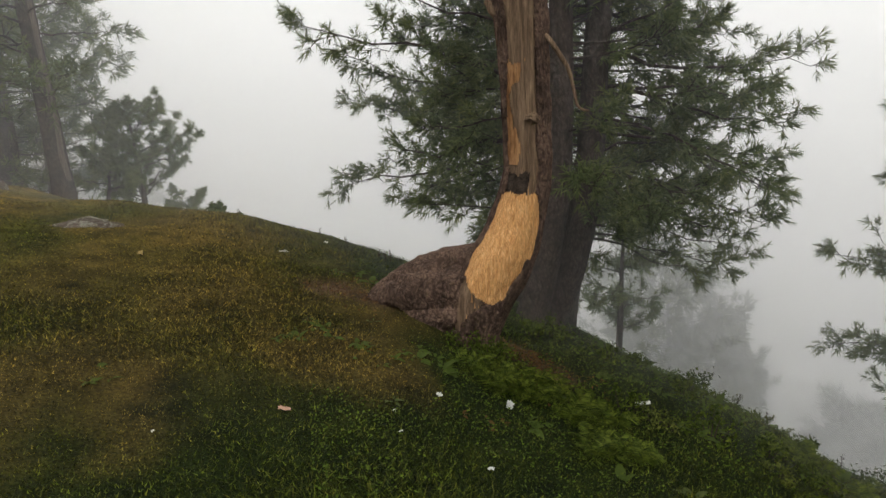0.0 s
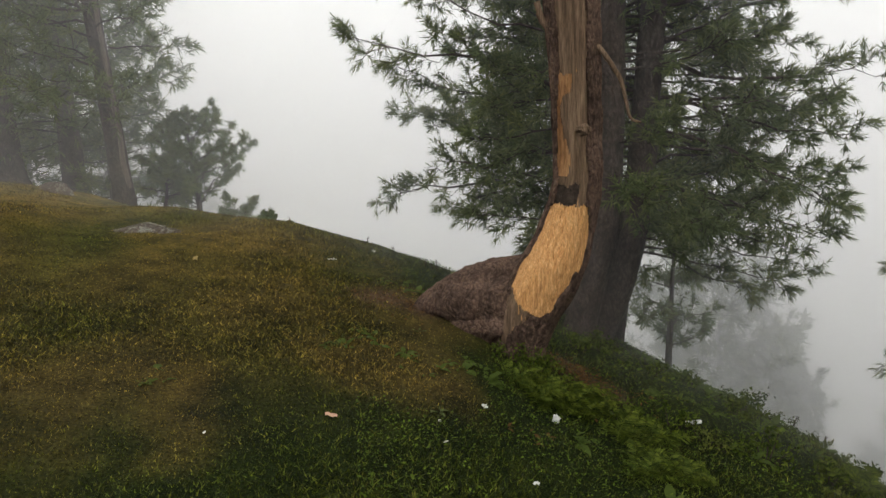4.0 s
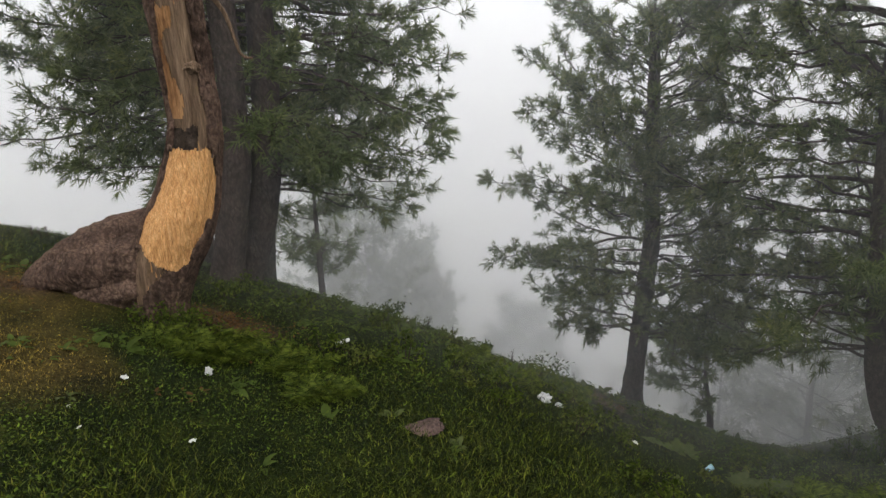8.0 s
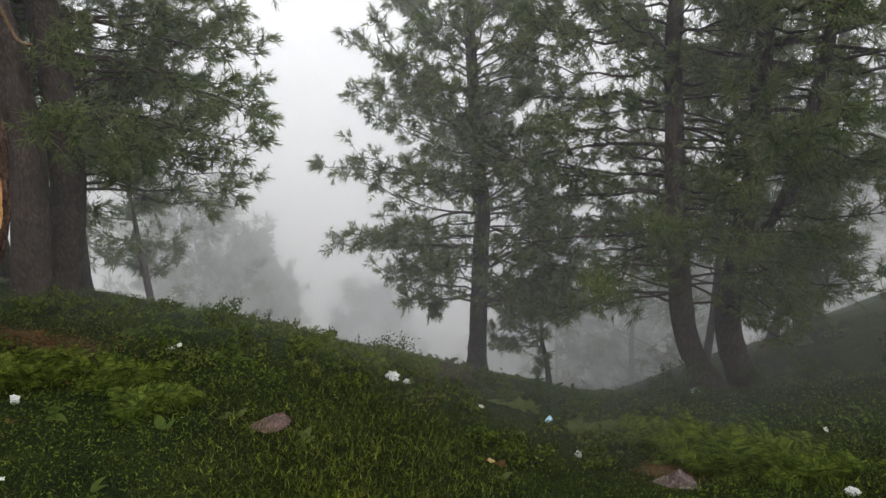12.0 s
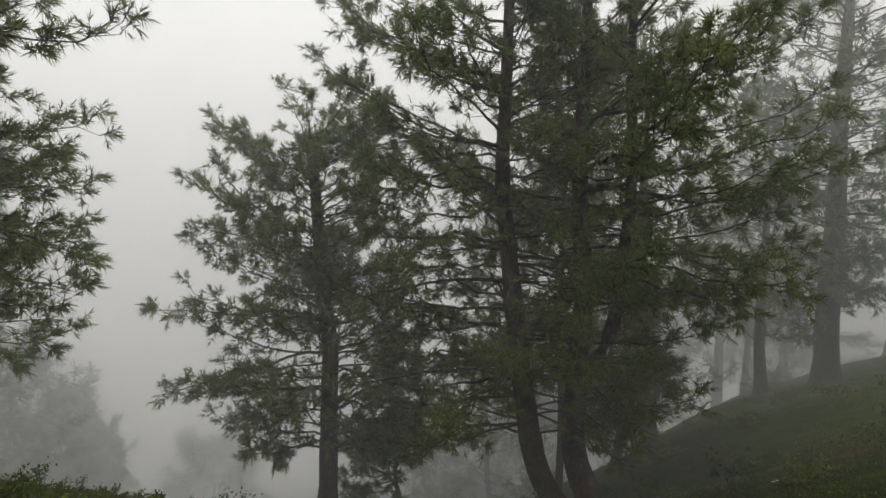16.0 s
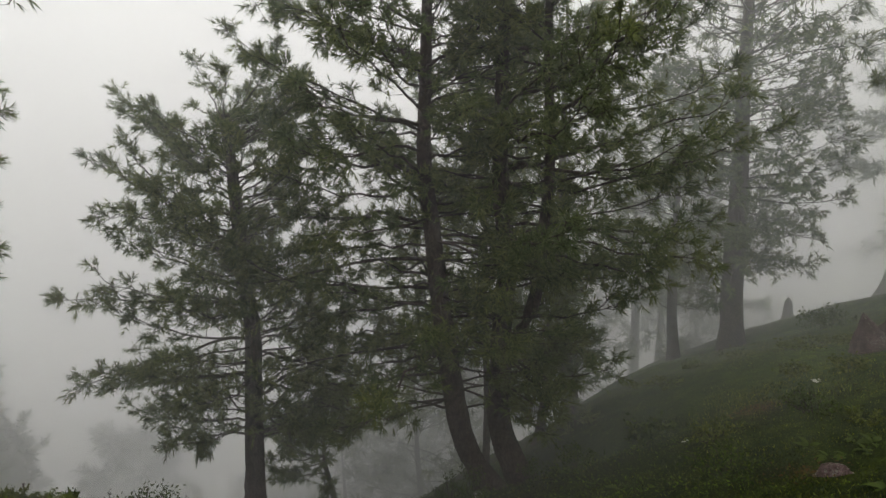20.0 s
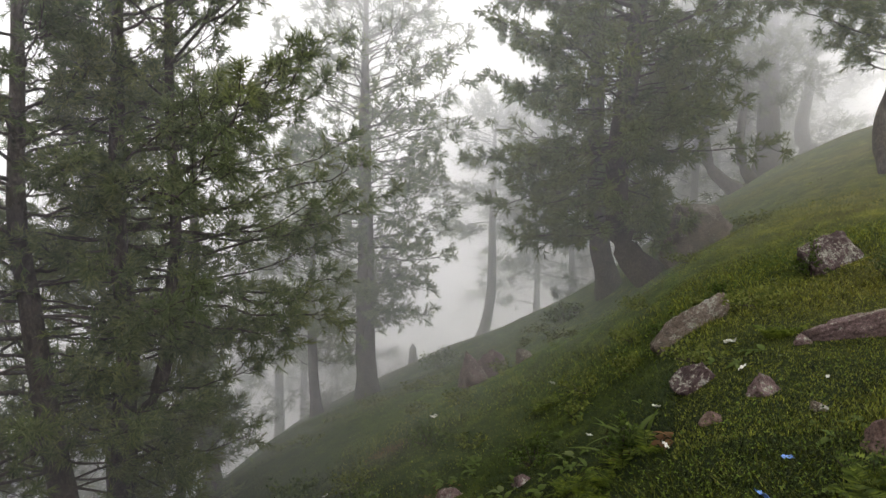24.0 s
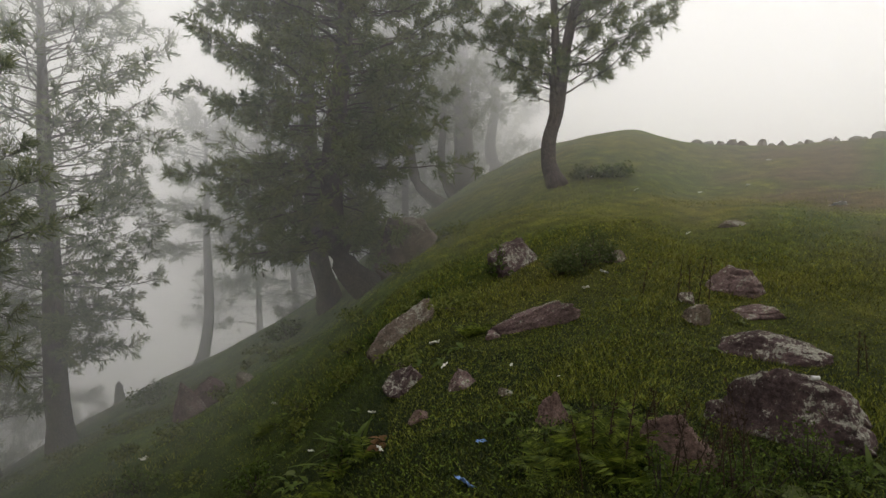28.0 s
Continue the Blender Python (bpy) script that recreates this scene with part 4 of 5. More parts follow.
ROCKS = [
    (143.8, 4.28, 0.98, 0.62, 0.43, "large purple boulder crusted with pale lichen", LICHEN_ROCK, 0, 0),
    (135.0, 3.6, 0.34, 0.24, 0.24, "tilted pinkish slab half hidden by weeds", PINK_ROCK, -38, 10),
    (142.9, 5.65, 0.74, 0.4, 0.24, "low wedge of purple rock in the lawn", LICHEN_ROCK, 6, 0),
    (140.3, 7.4, 0.86, 0.5, 0.24, "flat-topped purple rock in the lawn", PURPLE_ROCK, 3, 0),
    (141.9, 6.7, 0.46, 0.3, 0.12, "flat purple stone beside a bigger one", PURPLE_ROCK, 0, 20),
    (137.3, 6.25, 0.32, 0.25, 0.19, "dark angular stone in the lawn", GREY_ROCK, 14, 0),
    (136.7, 6.8, 0.26, 0.2, 0.12, "small dark stone in the lawn", GREY_ROCK, 0, 0),
    (140.4, 10.1, 0.5, 0.35, 0.1, "flat dark stone far up the lawn", GREY_ROCK, 0, 0),
    (124.7, 5.9, 0.78, 0.34, 0.16, "long flat slab of purple rock", PURPLE_ROCK, -25, 0),
    (121.0, 5.75, 0.13, 0.12, 0.09, "small stone at the end of a slab", PURPLE_ROCK, 0, 0),
    (113.8, 5.3, 0.42, 0.3, 0.17, "purple rock speckled with white lichen", LICHEN_ROCK, 5, 0),
    (118.3, 4.87, 0.24, 0.2, 0.14, "small pointed purple rock in the grass", PURPLE_ROCK, -18, 0),
    (114.8, 4.55, 0.18, 0.16, 0.08, "small pink stone in the grass", PINK_ROCK, 0, 0),
    (126.0, 4.0, 0.24, 0.24, 0.24, "squared pink-purple rock in the grass", PINK_ROCK, -8, 0),
    (122.0, 4.55, 0.12, 0.1, 0.05, "small stone in the grass", GREY_ROCK, 0, 0),
    (113.9, 13.2, 1.4, 1.0, 0.95, "great brown boulder below the dark pine", GREY_ROCK, -6, 0),
    (122.3, 8.1, 0.72, 0.55, 0.46, "leaning boulder with white lichen", LICHEN_ROCK, -30, 0),
    (129.6, 7.9, 0.6, 0.4, 0.2, "dark stones under a low bush", GREY_ROCK, 4, 0),
    (131.3, 7.65, 0.36, 0.25, 0.13, "dark stone beside a low bush", GREY_ROCK, 0, 0),
    (113.2, 7.0, 0.85, 0.38, 0.26, "long tilted brown slab in the weeds", GREY_ROCK, -58, 0),
    (95.5, 12.0, 0.8, 0.5, 0.75, "brown boulder on the steep slope", PURPLE_ROCK, -15, 0),
    (97.4, 12.0, 0.75, 0.5, 0.7, "brown boulder leaning on another", PURPLE_ROCK, 12, 0),
    (100.1, 10.9, 0.36, 0.3, 0.22, "small grey rock on the steep slope", GREY_ROCK, 0, 0),
    (99.8, 5.5, 0.22, 0.2, 0.12, "small purple rock among weeds", PURPLE_ROCK, 0, 0),
    (93.3, 6.15, 0.34, 0.25, 0.15, "brown rock low on the slope", PURPLE_ROCK, -10, 0),
    (23.5, 3.6, 0.36, 0.2, 0.02, "flat pinkish stone in green grass", PINK_ROCK, -4, 0),
    (63.5, 4.55, 0.36, 0.28, 0.16, "purple stone at the edge of ferns", PURPLE_ROCK, 10, 0),
    (-28.6, 7.7, 0.62, 0.4, 0.1, "flat grey rock flush with the turf", GREY_ROCK, 5, 0),
    (-26.6, 7.6, 0.3, 0.2, 0.07, "flat grey stone flush with the turf", GREY_ROCK, 0, 0),
    (-34.2, 12.2, 0.5, 0.4, 0.3, "grey stone on the shoulder", GREY_ROCK, 0, 0),
    (-1.5, 5.25, 0.12, 0.08, 0.08, "grey stone under the torn pine's root", GREY_ROCK, 30, 0),
]
for k, (bearing, r, w, d, h, label, mat, roll, turn) in enumerate(ROCKS):
    made = rock(bearing, r, w, d, h, label, mat, 60 + k, roll, turn, fine=6 if r < 4.5 and w > 0.5 else 5 if r < 9 and w > 0.2 else 4, boxy=0.9 if "slab" in label else 0.2 if "great" in label else 0.5, facets=5 if "slab" in label or "great" in label else 10)
    if k == 0:
        ledge = made.matrix_world @ max((v.co for v in made.data.vertices if v.co.x > 0.1), key=lambda c: c.z)
g = np.random.default_rng(19)
for k in range(17):
    rock(137 + 14.5 * (k + g.uniform(-0.45, 0.45)) / 16, 20.1 + g.uniform(-0.4, 0.4), g.uniform(0.16, 0.5), 0.35, g.uniform(0.1, 0.32), "stone on the pale skyline", GREY_ROCK, 100 + k, fine=3)


# ---- low plants ----
FERN = needle_material("fern_green", (0.025, 0.045, 0.005), (0.14, 0.18, 0.024))
DARK_LEAF = needle_material("weed_green", (0.03, 0.052, 0.009), (0.105, 0.145, 0.028))
PALE_LEAF = needle_material("pale_weed", (0.05, 0.075, 0.022), (0.12, 0.14, 0.05))
DEAD_LEAF = needle_material("dead_leaf", (0.06, 0.032, 0.012), (0.15, 0.08, 0.03))


def frond_mesh(name, seed, droop, mat):
    """A fern frond one unit long: an arching rib with lance-shaped side leaflets."""
    rng = np.random.default_rng(seed)
    n = 21
    s = np.linspace(0, 1, n)
    rib = np.stack([0 * s, s * 0.85, s * 0.75 - droop * s**2], 1)
    V, F = [], []
    for i in range(2, n):
        w = 0.31 * math.sin(math.pi * min(1, 0.16 + 0.84 * s[i]) ** 0.85) + 0.03
        for sgn in (-1, 1):
            k = len(V)
            d = np.array([sgn, 0.32 + 0.2 * rng.uniform(), rng.uniform(-0.35, 0.12)])
            along = np.array([0, 0.019, 0.008])
            a = rib[i] - along * 0.4
            V += [a, a + d * w * 0.4 + along, a + d * w, a + d * w * 0.45 - along]
            F.append((k, k + 3, k + 2, k + 1) if sgn > 0 else (k, k + 1, k + 2, k + 3))
    k = len(V)
    V += [rib[0] + [0.008, 0, 0], rib[0] - [0.008, 0, 0], rib[n // 2] - [0.006, 0, 0.004], rib[n // 2] + [0.006, 0, -0.004], rib[-1]]
    F += [(k, k + 1, k + 2, k + 3), (k + 3, k + 2, k + 4)]
    me = bpy.data.meshes.new(name)
    me.from_pydata([tuple(map(float, v)) for v in V], [], F)
    me.materials.append(mat)
    return me


def leaf_mesh(name, width, curl, mat):
    """A broad pointed leaf one unit long, folded along its midrib."""
    V, F = [], []
    n = 7
    for i in range(n):
        s = i / (n - 1)
        w = width * math.sin(math.pi * s**0.75) + 0.01
        V += [(-w, s, 0.12 * w + 0.45 * s - curl * s * s), (0, s, 0.45 * s - curl * s * s), (w, s, 0.12 * w + 0.45 * s - curl * s * s)]
    for i in range(n - 1):
        a = 3 * i
        F += [(a, a + 1, a + 4, a + 3), (a + 1, a + 2, a + 5, a + 4)]
    me = bpy.data.meshes.new(name)
    me.from_pydata(V, [], F)
    me.materials.append(mat)
    for p in me.polygons:
        p.use_smooth = True
    return me


FRONDS = [frond_mesh("frond", k, d, FERN) for k, d in enumerate((0.55, 0.75, 0.95))]
BROAD = [leaf_mesh("leaf", w, c, DARK_LEAF) for w, c in ((0.2, 0.5), (0.26, 0.8), (0.16, 0.65))]
PALE = [leaf_mesh("leaf", w, c, PALE_LEAF) for w, c in ((0.22, 0.45), (0.28, 0.7))]
STRAP = [leaf_mesh("leaf", w, c, DARK_LEAF) for w, c in ((0.06, 0.3), (0.07, 0.7))]
DEAD = [leaf_mesh("leaf", w, c, DEAD_LEAF) for w, c in ((0.24, 0.5), (0.2, 0.9))]


def plant(name, bearing, r, leaves, count, size, label, category, group, rng, steep=(5, 50)):
    root = new(name)
    root.location = spot(bearing, r, -0.01)
    tagged(root, label, category, group)
    for k in range(count):
        ob = new(leaves[0].name.split(".")[0], leaves[int(rng.integers(len(leaves)))])
        ob.parent = root
        s = size * rng.uniform(0.65, 1.2)
        ob.matrix_basis = pose(0, 0, 0.0, 0, 0, k * 360 / count + rng.uniform(-25, 25)) @ pose(0, 0.008, 0, rng.uniform(*steep) - 15, rng.uniform(-15, 15), 0) @ Matrix.Diagonal((s, s, s, 1))
    return root


rng = np.random.default_rng(77)
# bearing, distance, half-width of the bed, number, frond length
for bearing, r, half, number, size in [(2.6, 4.6, 0.22, 6, 0.2), (6.6, 4.5, 0.3, 9, 0.22), (10.1, 4.6, 0.32, 10, 0.24), (13.0, 4.5, 0.2, 5, 0.18), (15.9, 4.1, 0.25, 7, 0.2), (31.3, 5.7, 0.4, 9, 0.24),
                                       (37.8, 6.7, 0.3, 7, 0.24), (63.9, 5.7, 0.5, 20, 0.32), (67.5, 5.4, 0.45, 18, 0.32), (70.7, 5.2, 0.45, 16, 0.3), (74.0, 4.9, 0.35, 9, 0.26),
                                       (107.6, 4.5, 0.25, 7, 0.2), (105.0, 4.7, 0.2, 4, 0.18), (128.4, 3.4, 0.26, 12, 0.25), (131.2, 3.6, 0.28, 12, 0.25), (133.0, 3.3, 0.15, 4, 0.18), (119.8, 6.0, 0.15, 4, 0.2), (102, 7.6, 0.3, 6, 0.2)]:
    for _ in range(number):
        db, dr = rng.uniform(-1, 1), rng.uniform(-1, 1)
        plant("fern", bearing + math.degrees(db * half / r), r + dr * half * 0.8, FRONDS, int(rng.integers(6, 9)), size * rng.uniform(0.8, 1.25), "bright yellow-green fern with feathery fronds", "fern", "ferns in the grass", rng)
for bearing, r, half, number, size, leaves, label in [
        (-11.9, 4.7, 0.3, 9, 0.10, BROAD, "low broad-leaved green weed"), (-8.1, 6.2, 0.2, 5, 0.11, BROAD, "low broad-leaved green weed"), (-1.9, 4.55, 0.25, 7, 0.10, BROAD, "low broad-leaved green weed"),
        (-28.8, 4.1, 0.15, 4, 0.07, BROAD, "low broad-leaved green weed"), (-6.5, 4.4, 0.3, 6, 0.09, BROAD, "low broad-leaved green weed"), (7.0, 4.05, 0.15, 3, 0.12, BROAD, "low broad-leaved green weed"),
        (20.3, 4.9, 0.3, 6, 0.1, BROAD, "low broad-leaved green weed"), (16.5, 5.6, 0.3, 6, 0.1, BROAD, "low broad-leaved green weed"), (27, 6.2, 0.4, 7, 0.11, BROAD, "low broad-leaved green weed"),
        (48.3, 6.2, 0.25, 5, 0.16, PALE, "pale upright weed with long leaves"), (56.5, 6.3, 0.35, 8, 0.15, PALE, "pale upright weed with long leaves"), (53.0, 6.0, 0.2, 4, 0.15, PALE, "pale upright weed with long leaves"),
        (65.5, 5.0, 0.3, 6, 0.12, BROAD, "low broad-leaved green weed"), (59.6, 5.95, 0.1, 3, 0.12, DEAD, "withered orange-brown weed beside ferns"), (45.4, 3.95, 0.06, 2, 0.08, DEAD, "yellowed weed in the grass"),
        (143.2, 3.4, 0.1, 3, 0.2, PALE, "pale green leafy plant before a boulder"), (139.5, 3.4, 0.2, 5, 0.12, BROAD, "dark leafy weed before a boulder"), (135.5, 3.25, 0.2, 5, 0.12, BROAD, "dark leafy weed before a boulder"),
        (108.5, 4.8, 0.12, 6, 0.26, STRAP, "dark clump with long strap leaves"), (110.0, 4.6, 0.2, 3, 0.1, DEAD, "withered brown weed on the slope"), (3.2, 3.85, 0.14, 4, 0.045, DEAD, "withered reddish weed in the grass"),
        (116.5, 5.6, 0.25, 5, 0.11, BROAD, "low broad-leaved green weed"), (110.5, 7.2, 0.3, 6, 0.12, BROAD, "low broad-leaved green weed"), (124.5, 4.2, 0.25, 6, 0.12, BROAD, "low broad-leaved green weed"),
        (101, 5.2, 0.4, 8, 0.13, BROAD, "low broad-leaved green weed"), (95, 7.0, 0.5, 8, 0.14, BROAD, "low broad-leaved green weed"), (147, 3.7, 0.2, 5, 0.14, STRAP, "tuft of long grass beside a boulder")]:
    for _ in range(number):
        db, dr = rng.uniform(-1, 1), rng.uniform(-1, 1)
        plant("weed", bearing + math.degrees(db * half / r), r + dr * half * 0.7, leaves, int(rng.integers(5, 9)), size * rng.uniform(0.7, 1.3), label, "weed", "weeds in the grass", rng, (5, 70) if leaves is STRAP else (0, 40))

for _ in range(70):
    r, bearing = rng.uniform(3.0, 8.5), rng.uniform(-8, 150)
    plant("weed", bearing, r, (BROAD, PALE, BROAD)[int(rng.integers(3))], int(rng.integers(4, 7)), rng.uniform(0.06, 0.13), "low green weed scattered in the turf", "weed", "weeds in the grass", rng, (0, 45))

for _ in range(90):
    bearing = rng.uniform(-6, 72)
    plant("weed", bearing, float(np.interp(bearing, _fine, _RC)) * rng.uniform(0.72, 0.97), (BROAD, PALE, STRAP, BROAD)[int(rng.integers(4))], int(rng.integers(5, 8)), rng.uniform(0.07, 0.17), "leafy weed on the brow of the slope", "weed", "weeds in the grass", rng, (5, 70))


def shrub(bearing, r, w, h, n, label, seed, mat=None, leaf=0.03):
    """A low bush: twigs and many small leaves."""
    g = np.random.default_rng(seed)
    root = new("shrub")
    root.location = spot(bearing, r)
    tagged(root, label, "shrub", "shrubs on the slope")
    m = max(12, n // 30)
    az, out, up = g.uniform(0, 2 * np.pi, m), w / 2 * np.sqrt(g.uniform(0, 1, m)), h * g.uniform(0.35, 1.2, m)
    up *= 1.1 - 0.8 * (out / (w / 2)) ** 2
    q = np.stack([out * np.sin(az), out * np.cos(az), up], 1)
    v, f = prisms(q * [0.25, 0.25, 0] - [0, 0, 0.04], q, 0.006, 0.002)
    raw("branchwork", v, f, TWIG, root)["kind"] = "stuff"
    k = g.integers(0, m, n)
    at = q[k] * g.uniform(0.55, 1.05, (n, 1)) + g.standard_normal((n, 3)) * 0.05 * max(w, h)
    at[:, 2] = np.abs(at[:, 2])
    a, b2 = g.standard_normal((n, 3)), g.standard_normal((n, 3))
    a /= np.linalg.norm(a, axis=1, keepdims=True)
    b2 = np.cross(a, b2)
    b2 /= np.linalg.norm(b2, axis=1, keepdims=True)
    s = leaf * g.uniform(0.6, 1.3, (n, 1))
    v = np.stack([at - a * s, at - b2 * s * 0.45, at + a * s, at + b2 * s * 0.45], 1).reshape(-1, 3)
    raw("foliage", v, np.arange(4 * n).reshape(-1, 4), mat or DARK_LEAF, root, False)["kind"] = "stuff"


for k, (bearing, r, w, h, n) in enumerate([(126.8, 7.3, 0.6, 0.24, 900), (128.2, 7.4, 0.7, 0.34, 1100), (129.6, 7.6, 0.5, 0.36, 800), (130.6, 7.7, 0.3, 0.2, 300), (131.2, 13.1, 1.0, 0.2, 1000), (129.0, 13.2, 0.7, 0.2, 600), (115.6, 7.7, 0.4, 0.18, 500), (111.2, 7.6, 0.4, 0.15, 500),
                                           (121.5, 8.0, 0.5, 0.3, 700), (101.0, 5.9, 0.5, 0.22, 700), (108.2, 4.75, 0.3, 0.25, 600), (92, 8.3, 0.8, 0.22, 900),
                                           (-18.9, 10.0, 0.35, 0.16, 500), (-17.4, 9.8, 0.2, 0.1, 250), (64.0, 8.3, 0.6, 0.4, 700), (62.0, 8.6, 0.5, 0.35, 600), (70.3, 8.8, 0.7, 0.35, 700), (73.5, 8.6, 0.8, 0.3, 800), (86, 6.6, 0.9, 0.2, 900),
                                           (134.2, 3.15, 0.4, 0.2, 420), (136.5, 3.2, 0.5, 0.2, 500), (139.0, 3.35, 0.5, 0.2, 500), (144.8, 3.7, 0.5, 0.24, 600), (141.5, 3.55, 0.5, 0.2, 500), (145.6, 3.75, 0.4, 0.14, 300), (125.5, 3.6, 0.4, 0.14, 300), (35.5, 7.4, 0.8, 0.25, 900), (22.0, 7.2, 0.8, 0.15, 700), (80, 9.5, 0.9, 0.25, 800),
                                           (103.5, 15.0, 1.2, 0.35, 700), (93, 17, 1.4, 0.4, 700)]):
    shrub(bearing, r, w, h, n, "low grey-green leafy bush beside rocks" if 126 < bearing < 131 else "low dark green leafy bush on the slope", 300 + k, PALE_LEAF if 126 < bearing < 131 else None, leaf=0.013 if r < 4 else 0.02 if r < 9 else 0.045)

g = np.random.default_rng(41)
OLIVE_LEAF = needle_material("olive_leaf", (0.06, 0.08, 0.014), (0.18, 0.2, 0.045))
for k in range(34):
    bearing, r = g.uniform(76, 119), g.uniform(5.5, 15.5)
    shrub(bearing, r, g.uniform(0.4, 1.0), g.uniform(0.05, 0.11), int(g.integers(250, 420)), "low olive-green tussock on the steep slope", 400 + k, OLIVE_LEAF, 0.016 + 0.0015 * r)
for k in range(20):
    bearing, r = g.uniform(10, 76), g.uniform(4.5, 9)
    shrub(bearing, r, g.uniform(0.25, 0.5), g.uniform(0.06, 0.13), int(g.integers(200, 320)), "low olive-green tussock in the rough grass", 460 + k, OLIVE_LEAF, 0.016)

for k in range(26):
    bearing, r = g.uniform(5, 58), g.uniform(4.0, 7.4)
    shrub(bearing, r, g.uniform(0.25, 0.6), g.uniform(0.1, 0.2), int(g.integers(260, 420)), "low bright green leafy clump in the rough grass", 520 + k, FERN, 0.015 + 0.001 * r)
for k, (bearing, r, w, h) in enumerate([(1.6, 4.95, 0.45, 0.15), (3.4, 4.85, 0.45, 0.17), (5.2, 4.9, 0.4, 0.15)]):
    shrub(bearing, r, w, h, 620, "bright green leafy clump at the torn pine's foot", 490 + k, FERN, 0.016)

STALK = varied("dry_stalk", (0.025, 0.016, 0.011), (0.07, 0.045, 0.028), 20, 0.9, 0)
for k, (bearing, r, h) in enumerate([(139.8, 3.7, 0.34), (140.6, 3.75, 0.42), (134.8, 3.2, 0.34), (135.3, 3.3, 0.4), (135.9, 3.2, 0.3), (136.6, 3.3, 0.42), (137.4, 3.2, 0.36), (138.2, 3.35, 0.4), (138.9, 3.25, 0.44), (139.6, 3.3, 0.36),
                                     (140.3, 3.4, 0.46), (141.2, 3.35, 0.36), (133.4, 3.3, 0.36), (131.4, 3.3, 0.4), (128.2, 3.2, 0.34), (138.6, 3.7, 0.3), (137.2, 3.6, 0.28), (136.0, 3.5, 0.32), (134.0, 3.55, 0.36), (132.6, 3.6, 0.3), (130.2, 3.5, 0.34), (129.0, 3.45, 0.3),
                                     (136.0, 6.7, 0.42), (136.9, 6.75, 0.4), (137.6, 6.8, 0.44), (138.4, 6.9, 0.42), (133.3, 6.6, 0.3), (148.3, 5.4, 0.3), (148.9, 5.5, 0.26), (106.5, 5.0, 0.22), (35.5, 7.9, 0.3), (33, 7.8, 0.22), (27.5, 7.5, 0.2),
                                     (30.5, 7.7, 0.16), (39, 8.1, 0.2), (25, 7.4, 0.18), (-5.0, 7.6, 0.14), (-4.6, 7.6, 0.12), (-5.6, 7.7, 0.1), (-8.3, 8.2, 0.1), (-17.0, 9.6, 0.14), (-10.6, 8.7, 0.08)]):
    g = np.random.default_rng(500 + k)
    lean = g.uniform(-0.25, 0.25, 2) * h
    pts = smooth_path([(0, 0, -0.03), (lean[0] * 0.4, lean[1] * 0.4, h * 0.5), (lean[0], lean[1], h)], 12)
    root = new("stalk")
    root.location = spot(bearing, r)
    tagged(root, "thin dry upright stalk with small buds", "stalk", "dry stalks")
    v, f = tube(pts, np.linspace(0.005, 0.002, 12), 5)
    raw("stem", v, f, STALK, root)
    at = pts[g.integers(4, 12, 14)] + g.standard_normal((14, 3)) * 0.008
    v, f = needle_mesh(at, np.tile([[0, 0, 1.0]], (14, 1)), 3, 0.03, 0.008, g)
    raw("seed_head", v, f, STALK, root, False)["kind"] = "stuff"

# tree stump in the fog
v, f = tube([(0, 0, -0.4), (0, 0, 0.1), (0.02, 0, 0.3), (0.03, 0, 0.5), (0.03, 0, 0.65)], [0.2, 0.16, 0.13, 0.11, 0.02], 14, 0.12, 3)
stump = raw("stump", v, f, BARK)
stump.location = spot(90.1, 23.0)
tagged(stump, "broken grey stump dim in the fog", "stump")


# ---- litter ----
def plain(name, colour, rough=0.5):
    m, n, l, b = material(name, rough)
    t = tex(n, l, 30, 3)
    r = ramp(n, [(0.3, tuple(c * 0.75 for c in colour)), (0.7, colour)])
    l.new(t.outputs[0], r.inputs[0])
    l.new(r.outputs[0], b.inputs["Base Color"])
    return m


WHITE = plain("white_plastic", (0.6, 0.6, 0.58), 0.5)
PAPER = plain("paper", (0.62, 0.6, 0.54), 0.8)
PINKISH = plain("pink_wrapper", (0.5, 0.3, 0.22), 0.5)
BLUE = plain("blue_wrapper", (0.16, 0.28, 0.62), 0.35)
CYAN = plain("pale_blue_plastic", (0.35, 0.55, 0.66), 0.4)
YELLOW = plain("yellow_scrap", (0.42, 0.31, 0.13), 0.6)


def scrap(name, bearing, r, w, d, label, mat, seed, lift=0.03, crumple=0.35, tilt=20):
    """A crumpled sheet with a little thickness."""
    g = np.random.default_rng(seed)
    bm = bmesh.new()
    bmesh.ops.create_grid(bm, x_segments=9, y_segments=7, size=0.5)
    off = Vector(g.uniform(-20, 20, 3))
    for v in bm.verts:
        c = v.co.copy()
        n1 = noise.fractal(c * 3.2 + off, 1.0, 2.0, 3)
        edge = 1 + 0.25 * noise.noise(c * 4 + off)
        v.co = Vector((c.x * w * edge, c.y * d * edge, crumple * min(w, d) * n1))
    bmesh.ops.solidify(bm, geom=bm.faces[:], thickness=0.0012)
    ob = part(name, bm, mat)
    ob.matrix_world = Matrix.Translation(spot(bearing, r, lift)) @ pose(0, 0, 0, g.uniform(-tilt, tilt) + 18, g.uniform(-tilt, tilt), g.uniform(0, 180))
    return tagged(ob, label, "litter", "litter in the grass")


